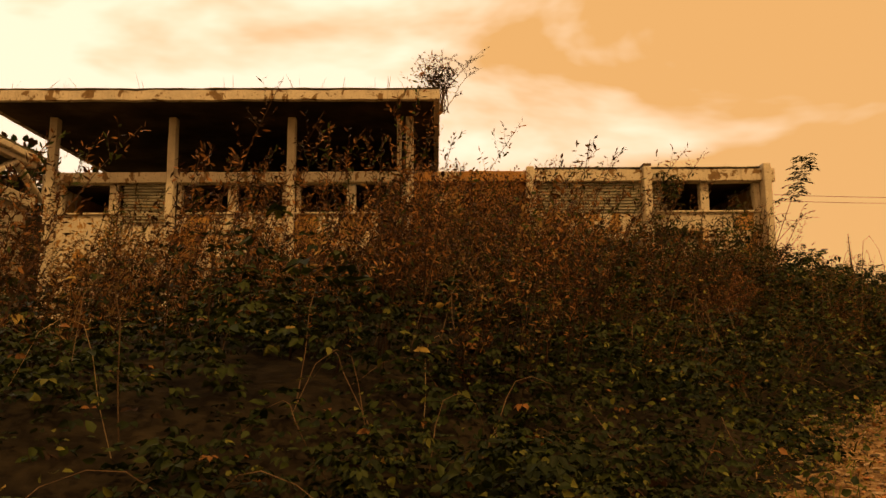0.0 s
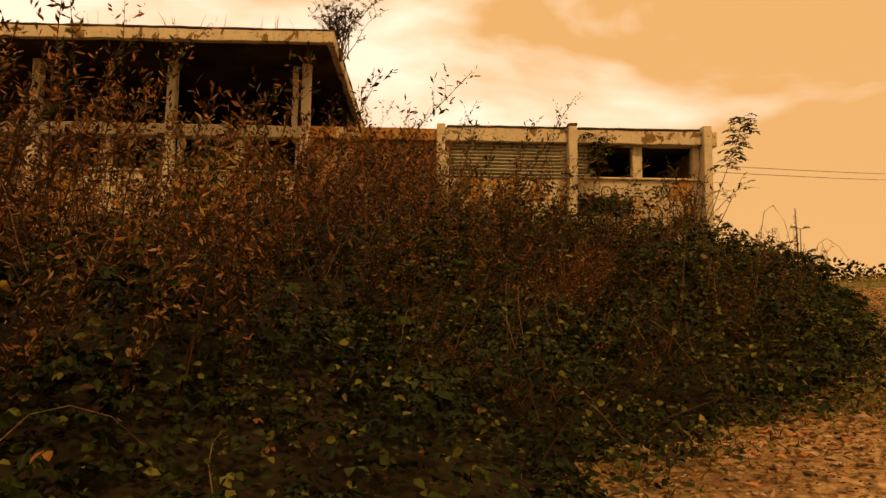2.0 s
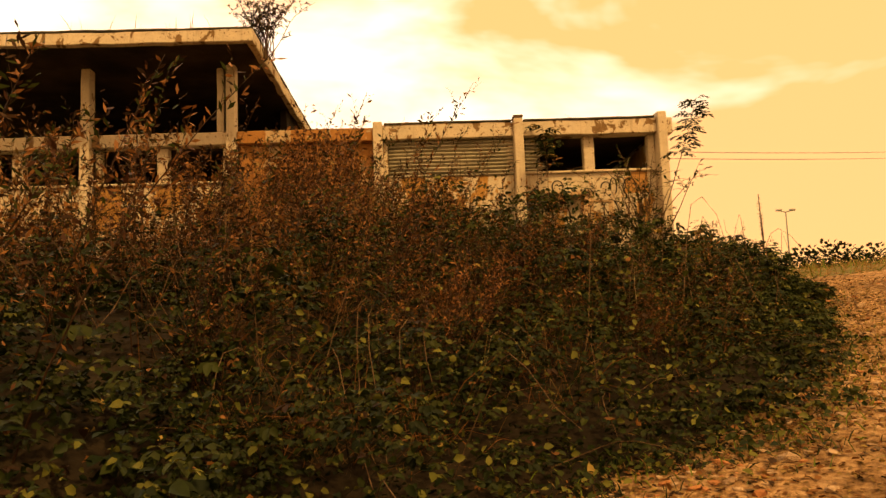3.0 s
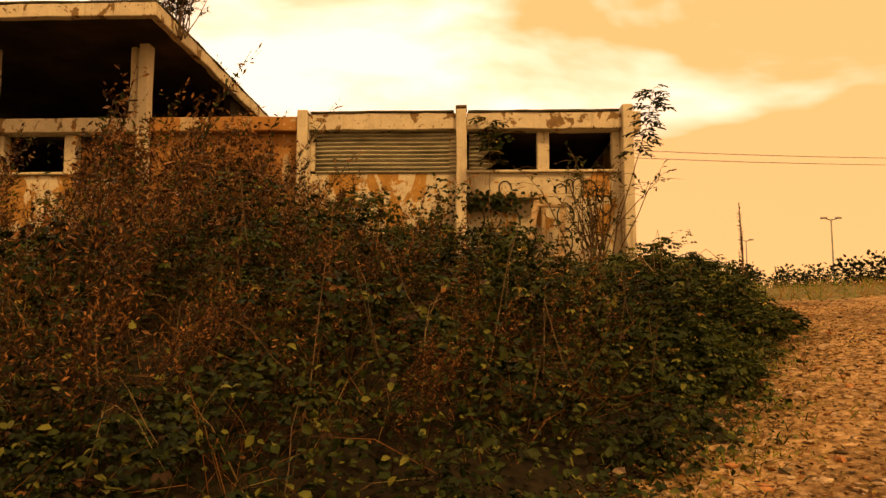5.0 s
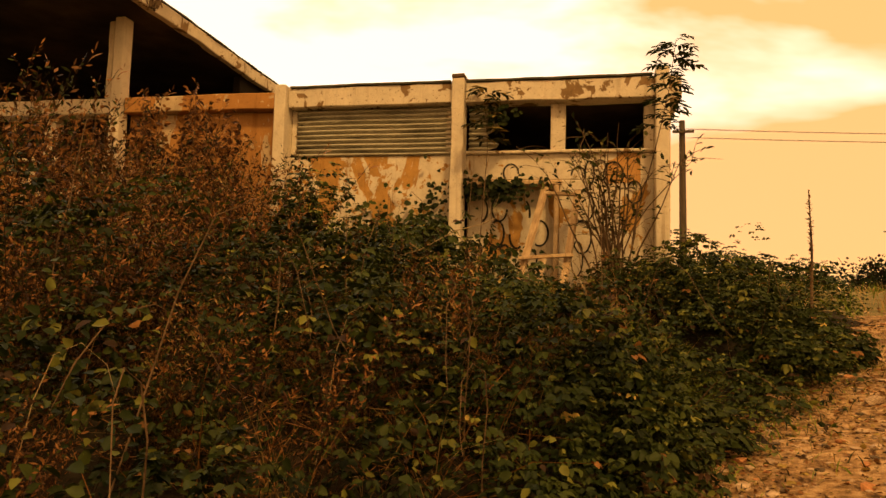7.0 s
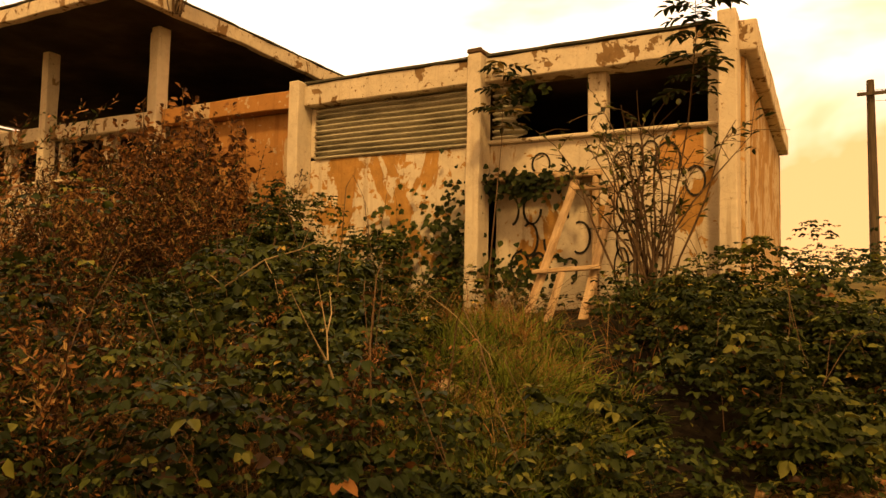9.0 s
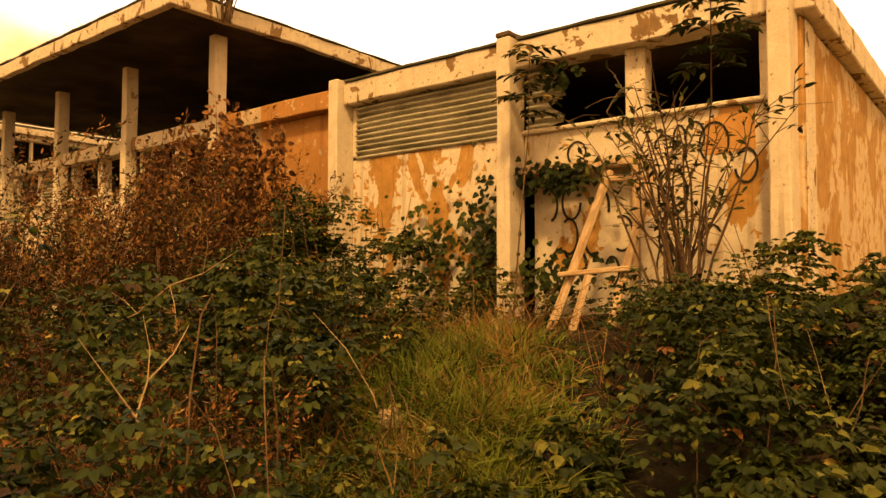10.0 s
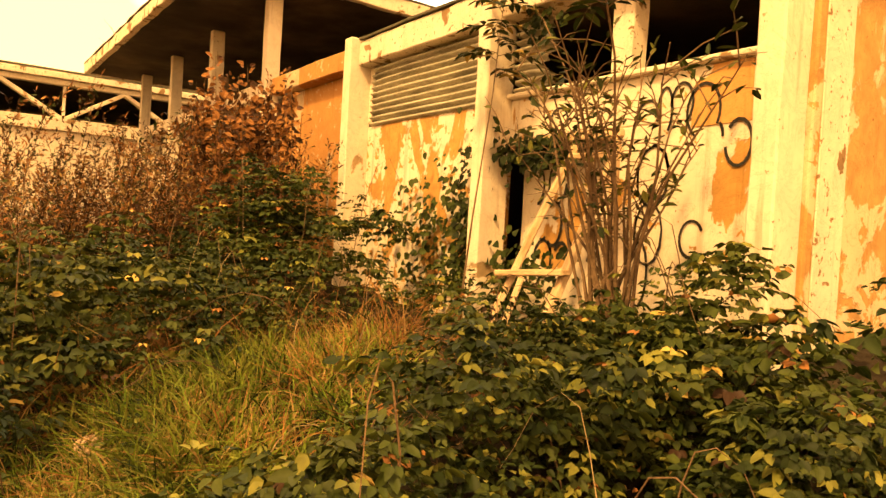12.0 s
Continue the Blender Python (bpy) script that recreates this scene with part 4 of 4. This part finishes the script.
# fallen leaves and stones on the track
def litter(name, label, count, seed, size, slots):
    q = np.random.default_rng(seed)
    i = q.uniform(1.5, 11.0, count)
    x, y = np.interp(i, np.arange(len(EDGE)), EDGE[:, 0]), np.interp(i, np.arange(len(EDGE)), EDGE[:, 1])
    o = -np.abs(q.normal(0, 1.6, count)) + 0.35
    x, y = x - o * 0.78, y + o * 0.62
    c = np.stack([x, y, ground_z(x, y) + 0.012], 1)
    a = q.normal(0, 1, (count, 3))
    a[:, 2] *= 0.2
    up = q.normal(0, 0.35, (count, 3))
    up[:, 2] += 1
    ln = size * q.uniform(0.5, 1.5, count)
    return tagged(new(name, leaf_sheet(name, c, a, up, ln, ln * q.uniform(0.5, 0.9, count), q.choice(slots, count), [RUST, BROWN, YELLOW, STRAW])), label, "litter", kind="stuff")


litter("leaf_litter", "fallen brown leaves on the track", 16000, 31, 0.03, [0, 3, 3, 2, 0, 0, 3, 1])


STONE_RUST = material("orange_brick_chips", [(0.26, 0.11, 0.045), (0.46, 0.22, 0.09)], 9, 0.9, 0.5)
STONE_DARK = material("dark_slate_chips", [(0.05, 0.035, 0.022), (0.14, 0.1, 0.065)], 9, 0.85, 0.5)


def stone_mesh(seed, flat=0.55):
    q = random.Random(seed)
    bm = bmesh.new()
    bmesh.ops.create_icosphere(bm, subdivisions=1, radius=1)
    for v in bm.verts:
        v.co *= q.uniform(0.65, 1.2)
        v.co.z *= flat
        v.co.y *= 0.8
    me = bpy.data.meshes.new("stone")
    bm.to_mesh(me)
    bm.free()
    me.materials.append(STONE)
    return me


def pebbles(count, seed):
    """Flat chips and small stones scattered over the track, in drifts."""
    q = random.Random(seed)
    shapes = [stone_mesh(i, 0.22 + 0.07 * i) for i in range(6)]
    vs, fs, slots = [], [], []
    while len(slots) < count * 20:
        me = q.choice(shapes)
        k = q.uniform(1.6, 11.4)
        i = int(k)
        e = EDGE[i] + (EDGE[i + 1] - EDGE[i]) * (k - i)
        o = abs(q.gauss(0, 1.9)) - 0.1
        x, y = e[0] + o * 0.78, e[1] - o * 0.62
        if float(wob(x, y, 1.9, 6.0)) < q.uniform(-1.0, 0.35):
            continue
        s = 0.006 + 0.012 * q.random() + 0.042 * q.random() ** 6
        m = Matrix.Translation((x, y, float(ground_z(x, y)) + s * 0.12)) @ Matrix.Rotation(q.uniform(0, 6.28), 4, "Z") @ Matrix.Rotation(q.gauss(0, 0.25), 4, "X") @ Matrix.Scale(s, 4)
        b = len(vs)
        vs += [m @ v.co for v in me.vertices]
        fs += [tuple(b + j for j in p.vertices) for p in me.polygons]
        slots += [q.choice((0, 0, 0, 1, 2))] * len(me.polygons)
    return tagged(new("gravel", mesh_of("gravel", vs, fs, [STONE, STONE_RUST, STONE_DARK], slots)), "loose pale and orange gravel chips on the track", "gravel", kind="stuff")


pebbles(6500, 8)
# broken rubble; the second lump, at (6.22, 12.45), stands in for a straw clump
for i, (x, y, s) in enumerate(((3.26, 6.25, 0.11), (6.22, 12.45, 0.12), (7.0, 9.9, 0.05), (4.9, 6.6, 0.07), (8.6, 11.9, 0.08), (5.75, 8.35, 0.06))):
    ob = tagged(new("pale_lump", stone_mesh(60 + i)), "pale orange rubble-shaped lump on the ground", "stone", "rubble lumps")
    ob.matrix_world = pose(x, y, float(ground_z(x, y)) + (0.1 if i == 1 else s * 0.3), 5, 8, i * 50) @ Matrix.Scale(s, 4)


# ---- shrubs ----
def shrub_mesh(name, seed, stems, height, spread, leaf, per, slots, mats, thick=0.012, leaf_from=0.45, twigs=5):
    q = random.Random(seed)
    heap = Heap()
    for s in range(stems):
        a = q.uniform(0, 6.28)
        out, h = spread * q.uniform(0.2, 1.0), height * q.uniform(0.55, 1.0)
        x0, y0 = q.gauss(0, 0.1), q.gauss(0, 0.06)
        pts = []
        for i in range(8):
            u = i / 7
            pts.append(Vector((x0 + math.cos(a) * out * u ** 1.4 + 0.04 * math.sin(u * 8 + s), y0 + math.sin(a) * out * 0.6 * u ** 1.4, h * (u - 0.12 * u ** 4))))
        heap.add(tube(pts, [thick * q.uniform(0.8, 1.2) * (1 - 0.8 * i / 7) for i in range(8)], 5), 0)
        for t in range(twigs):
            u = q.uniform(0.3, 1.0)
            k = min(6, int(u * 7))
            b = pts[k].lerp(pts[k + 1], u * 7 - k)
            d = Vector((q.uniform(-1, 1), q.uniform(-0.7, 0.7), q.uniform(-0.1, 1))).normalized()
            ln = height * q.uniform(0.08, 0.22)
            c = b + d * ln * 0.5 + Vector((0, 0, 0.03))
            e = b + d * ln
            heap.add(tube([b, c, e], [thick * 0.32, thick * 0.24, thick * 0.1], 4), 0)
            if u < leaf_from:
                continue
            for j in range(per):
                w = q.random()
                p = b.lerp(e, w)
                g = d + Vector((q.uniform(-1, 1), q.uniform(-1, 1), q.uniform(-0.9, 0.5)))
                z = leaf * q.uniform(0.6, 1.25)
                heap.leaf(p, g, (q.uniform(-0.5, 0.5), q.uniform(-0.9, 0.4), 1), z, z * 0.45, q.choice(slots))
    return heap.mesh(name, mats)


LEAFSET = [BARK, GREEN_A, GREEN_B, GREEN_C, YELLOW]
elder = tagged(new("elder_shrub", shrub_mesh("elder_shrub", 4, 26, 2.3, 1.15, 0.085, 3, (1, 2, 2, 3), LEAFSET, 0.015, 0.4, 6)), "half-bare elder shrub with many stems before the wall", "shrub")
elder.matrix_world = pose(6.85, 15.2, float(ground_z(6.85, 15.2)))
def pinnate_shoot(name, seed, path, fronds, size, slots, start=0.6):
    """A leaning stem with drooping compound leaves."""
    q = random.Random(seed)
    heap = Heap()
    pts = [Vector(p) for p in path]
    heap.add(tube(pts, [0.010 * (1 - 0.75 * i / (len(pts) - 1)) for i in range(len(pts))], 6), 0)
    for i in range(fronds):
        u = start + (1 - start) * (i + q.random()) / fronds
        k = min(len(pts) - 2, int(u * (len(pts) - 1)))
        b = pts[k].lerp(pts[k + 1], u * (len(pts) - 1) - k)
        a = i * 2.4 + q.uniform(-0.5, 0.5)
        ln = size * q.uniform(0.7, 1.2)
        out = Vector((math.cos(a), math.sin(a), 0.35))
        rib = [b, b + out * ln * 0.5, b + out * ln * 0.95 - Vector((0, 0, ln * 0.3))]
        heap.add(tube(rib, [0.004, 0.003, 0.0015], 3), 0)
        side = Vector((-math.sin(a), math.cos(a), 0))
        for j in range(4):
            w = 0.25 + 0.22 * j
            p = rib[0].lerp(rib[1], w * 2) if w < 0.5 else rib[1].lerp(rib[2], w * 2 - 1)
            for sgn in (-1, 1):
                heap.leaf(p, side * sgn + out * 0.5 - Vector((0, 0, q.uniform(0.1, 0.6))), (q.uniform(-0.2, 0.2), q.uniform(-0.5, 0.1), 1), ln * 0.5, ln * 0.21, q.choice(slots))
        heap.leaf(rib[2], out - Vector((0, 0, 0.8)), (0, -0.2, 1), ln * 0.45, ln * 0.18, q.choice(slots))
    return heap.mesh(name, LEAFSET)


g1 = float(ground_z(7.0, 15.1))
tallelder = tagged(new("elder_shoot", pinnate_shoot("elder_shoot", 9, [(7.0, 15.1, g1), (7.1, 14.9, 3.6), (7.3, 14.6, 4.4), (7.42, 14.25, 5.0), (7.46, 13.95, 5.45)], 32, 0.24, (1, 1, 2), 0.58)), "tall leafy elder shoot rising past the roof corner", "shrub", "elder shoots by the wall")
g2 = float(ground_z(5.15, 15.3))
shoot = tagged(new("elder_shoot", pinnate_shoot("elder_shoot", 14, [(5.15, 15.3, g2), (5.2, 15.35, 3.6), (5.24, 15.45, 4.6), (5.2, 15.55, 5.5)], 15, 0.24, (1, 2, 2, 4), 0.72)), "leafy elder shoot against the middle pillar", "shrub", "elder shoots by the wall")
rooftree = tagged(new("roof_sapling", shrub_mesh("roof_sapling", 21, 24, 1.6, 1.0, 0.06, 8, (1, 4, 5, 5), LEAFSET + [BROWN], 0.012, 0.3, 9)), "sapling with brown leaves growing out of the roof edge", "shrub")
rooftree.matrix_world = pose(0.2, 15.4, 6.85)


# ivy on walls
def ivy(name, label, centre, spread, count, seed, slots=(0, 0, 1)):
    q = np.random.default_rng(seed)
    p = np.stack([q.normal(centre[0], spread[0], count), centre[1] - np.abs(q.normal(0, 0.06, count)), q.normal(centre[2], spread[1], count)], 1)
    along = np.stack([q.normal(0, 1, count), -np.abs(q.normal(0, 0.4, count)), -np.abs(q.normal(0.4, 0.6, count))], 1)
    up = np.tile(np.array([0.1, -1, 0.4]), (count, 1)) + q.normal(0, 0.25, (count, 3))
    ln = q.uniform(0.045, 0.1, count)
    return tagged(new(name, leaf_sheet(name, p, along, up, ln, ln * 0.85, q.choice(slots, count), [GREEN_A, GREEN_B, YELLOW])), label, "ivy", kind="stuff")


ivy("ivy", "dark ivy over the doorway corner", (5.35, 15.88, 4.2), (0.33, 0.08), 260, 1)
ivy("ivy", "ivy at the foot of the doorway", (5.25, 15.9, 3.2), (0.28, 0.12), 150, 2)
ivy("ivy", "ivy climbing beside the middle pillar", (4.5, 15.85, 3.45), (0.14, 0.38), 340, 3, (0, 1, 1))
ivy("ivy", "ivy on the flaking wall", (3.8, 15.88, 3.5), (0.4, 0.3), 260, 4, (0, 1, 1))
ivy("ivy", "ivy hanging in the torn window", (5.35, 15.9, 5.25), (0.12, 0.1), 60, 5)

# dead branch lying over the brambles
branch = Heap()
pts = [Vector((5.17, 11.39, 2.90)), Vector((5.36, 11.40, 2.95)), Vector((5.62, 11.43, 3.10)), Vector((5.82, 11.49, 3.16)), Vector((6.02, 11.55, 3.27))]
branch.add(tube(pts, [0.004, 0.0045, 0.004, 0.003, 0.0012], 6))
branch.add(tube([pts[1], Vector((5.26, 11.38, 3.02)), Vector((5.12, 11.36, 3.07))], [0.003, 0.002, 0.001], 5))
branch.add(tube([pts[2], Vector((5.72, 11.40, 3.0)), Vector((5.78, 11.38, 2.86))], [0.0025, 0.002, 0.001], 5))
branch.add(tube([pts[3], Vector((5.92, 11.45, 3.3)), Vector((5.95, 11.42, 3.38))], [0.003, 0.002, 0.001], 5))
tagged(new("dead_branch", branch.mesh("dead_branch", [PALECANE])), "pale bare dead branch lying in the brambles", "branch", "dead branches on the bank")
fork = Heap()
fork.add(tube([Vector((6.6, 10.77, 2.58)), Vector((6.59, 10.74, 2.65)), Vector((6.56, 10.66, 2.78)), Vector((6.54, 10.56, 2.93))], [0.005, 0.0045, 0.0025, 0.001], 5))
fork.add(tube([Vector((6.59, 10.74, 2.65)), Vector((6.52, 10.82, 2.76)), Vector((6.46, 10.86, 2.87)), Vector((6.44, 10.84, 3.0))], [0.004, 0.003, 0.002, 0.001], 5))
fork.add(tube([Vector((6.52, 10.82, 2.76)), Vector((6.42, 10.98, 2.84)), Vector((6.3, 11.12, 2.94))], [0.004, 0.003, 0.0015], 4))
tagged(new("dead_branch", fork.mesh("dead_branch", [PALECANE])), "forked bare stick standing in the brambles", "branch", "dead branches on the bank")

cane = Heap()
cane.add(tube([Vector((6.9, 11.62, 2.6)), Vector((6.89, 11.61, 2.65)), Vector((6.68, 11.65, 2.83)), Vector((6.44, 11.67, 2.98))], [0.0025, 0.0022, 0.002, 0.001], 5))
tagged(new("dead_branch", cane.mesh("dead_branch", [PALECANE])), "single pale leaning cane at the grass edge", "branch", "dead branches on the bank")

# grass tufts on roof edges
def roof_grass(q):
    n = 700
    x = np.concatenate([q.uniform(-9.4, 0.0, n), q.uniform(2.4, 7.5, 60)])
    y = np.concatenate([14.7 + np.abs(q.normal(0, 0.25, n)), 16.2 + np.abs(q.normal(0, 0.3, 60))])
    z = np.concatenate([np.full(n, 7.02), np.full(60, 5.66)])
    return x, y, z


q = np.random.default_rng(44)
x, y, z = roof_grass(q)
n = len(x)
a = q.normal(0, 0.35, (n, 3))
a[:, 2] = 1
ln = np.where(q.random(n) < 0.06, q.uniform(0.3, 0.6, n), q.uniform(0.05, 0.16, n))
tagged(new("roof_grass", leaf_sheet("roof_grass", np.stack([x, y, z], 1), a, q.normal(0, 1, (n, 3)), ln, np.full(n, 0.012), q.choice([0, 1, 1], n), [BLADE, STRAW], 0.3)), "sparse dry grass on the roof edges", "grass", kind="stuff")

# ---- far things: pole, wires, lamps, mast, trees ----
pole = tagged(new("utility_pole"), "dark wooden utility pole with wires", "pole")
pz = float(ground_z(9.3, 29.3))
part("shaft", mesh_of("shaft", *tube([(9.3, 29.3, pz - 0.3), (9.28, 29.3, 6.0), (9.25, 29.3, 8.62)], [0.12, 0.11, 0.09], 10), [POLEWOOD]), pole)
part("crossarm", block((8.95, 29.13, 8.2), (9.6, 29.18, 8.29), POLEWOOD), pole)
for i in range(4):
    xa = 8.98 + i * 0.19
    h = Heap()
    pts = []
    for k in range(25):
        u = k / 24
        pts.append((xa + 48 * u, 29.17 + 14 * u, 8.34 - (i % 2) * 0.28 + 4.0 * u - 3.2 * u * (1 - u)))
    h.add(tube(pts, [0.006] * 25, 4))
    tagged(new("overhead_wire", h.mesh("overhead_wire", [CABLE])), "thin black overhead wire hung from the pole", "wire", "overhead wires")


def street_lamp(x, y, h):
    g = float(ground_z(x, y))
    top = tagged(new("street_lamp"), "tall grey steel street lamp in the distance", "lamp", "far street lamps")
    top.matrix_world = Matrix.Translation((x, y, g))
    h1 = Heap()
    h1.add(tube([(0, 0, -0.2), (0, 0, h)], [0.09, 0.05], 8))
    part("mast", h1.mesh("mast", [STEEL]), top)
    h2 = Heap()
    h2.add(tube([(0, 0, h), (-0.5, 0, h + 0.12)], [0.05, 0.04], 6))
    h2.add(tube([(0, 0, h), (0.5, 0, h + 0.12)], [0.05, 0.04], 6))
    part("arm", h2.mesh("arm", [STEEL]), top)
    for s in (-0.8, 0.35):
        part("lantern", block((s, -0.15, h + 0.1), (s + 0.45, 0.15, h + 0.24), STEEL), top)


street_lamp(34.0, 63.0, 7.2)
street_lamp(35.5, 85.0, 8.0)
mast = Heap()
g = float(ground_z(9.25, 15.82))
mast.add(tube([(9.25, 15.82, g - 0.2), (9.27, 15.82, g + 1.0), (9.24, 15.82, g + 1.75)], [0.02, 0.014, 0.006], 6), 0)
q = random.Random(3)
for i in range(110):
    zz = g + q.uniform(0.5, 1.75)
    mast.leaf((9.25, 15.82, zz), (q.uniform(-1, 1), q.uniform(-1, 1), q.uniform(0, 1)), (0, 0, 1), q.uniform(0.03, 0.07), 0.022, q.choice((1, 2)))
tagged(new("mullein_stalk", mast.mesh("mullein_stalk", [BARK, BROWN, RUST])), "tall lone dead mullein stalk at the field edge", "weed")


def far_tree(seed, width, height):
    q = random.Random(seed)
    heap = Heap()
    heap.add(tube([(0, 0, -0.4), (0.05, 0, height * 0.35), (0, 0, height * 0.6)], [0.16, 0.12, 0.05], 6), 0)
    lumps = [(q.gauss(0, width * 0.26), q.gauss(0, width * 0.2), height * q.uniform(0.14, 0.78), width * q.uniform(0.14, 0.26)) for _ in range(16)]
    for x, y, z, s in lumps:
        heap.add(tube([(0, 0, height * 0.3), (x * 0.6, y * 0.6, z * 0.8), (x, y, z)], [0.06, 0.04, 0.02], 4), 0)
        for _ in range(200):
            d = Vector((q.gauss(0, 1), q.gauss(0, 1), q.gauss(0, 0.8))).normalized() * s * q.uniform(0.5, 1.15)
            heap.leaf(Vector((x, y, z)) + d, d + Vector((0, 0, q.uniform(-0.5, 0.5))), (q.uniform(-0.5, 0.5), 0, 1), width * 0.044, width * 0.036, q.choice((1, 1, 2, 3)))
    return heap.mesh("far_tree", [BARK, GREEN_A, GREEN_B, BROWN])


for k, (w, h, at) in enumerate([(5.5, 3.2, [(24.5, 60), (31, 62), (46, 66)]), (7.5, 4.0, [(37, 61), (27, 78), (42, 63)])]):
    src = None
    for i, (x, y) in enumerate(at):
        m = pose(x, y, float(ground_z(x, y)) - 0.1, 0, 0, i * 61)
        if src is None:
            src = tagged(new("far_tree", far_tree(70 + k, w, h)), "dark rounded hedge tree at the field's far edge", "tree", "far hedge trees")
            src.matrix_world = m
        else:
            copy_thing(src, m)
lt = tagged(new("tree", far_tree(91, 7.0, 8.5)), "dark leafy tree behind the outbuilding", "tree", "trees behind the outbuilding")
lt.matrix_world = pose(-15.5, 27.0, float(ground_z(-15.5, 27)))
copy_thing(lt, pose(-20.5, 30.0, float(ground_z(-20.5, 30)), 0, 0, 100))
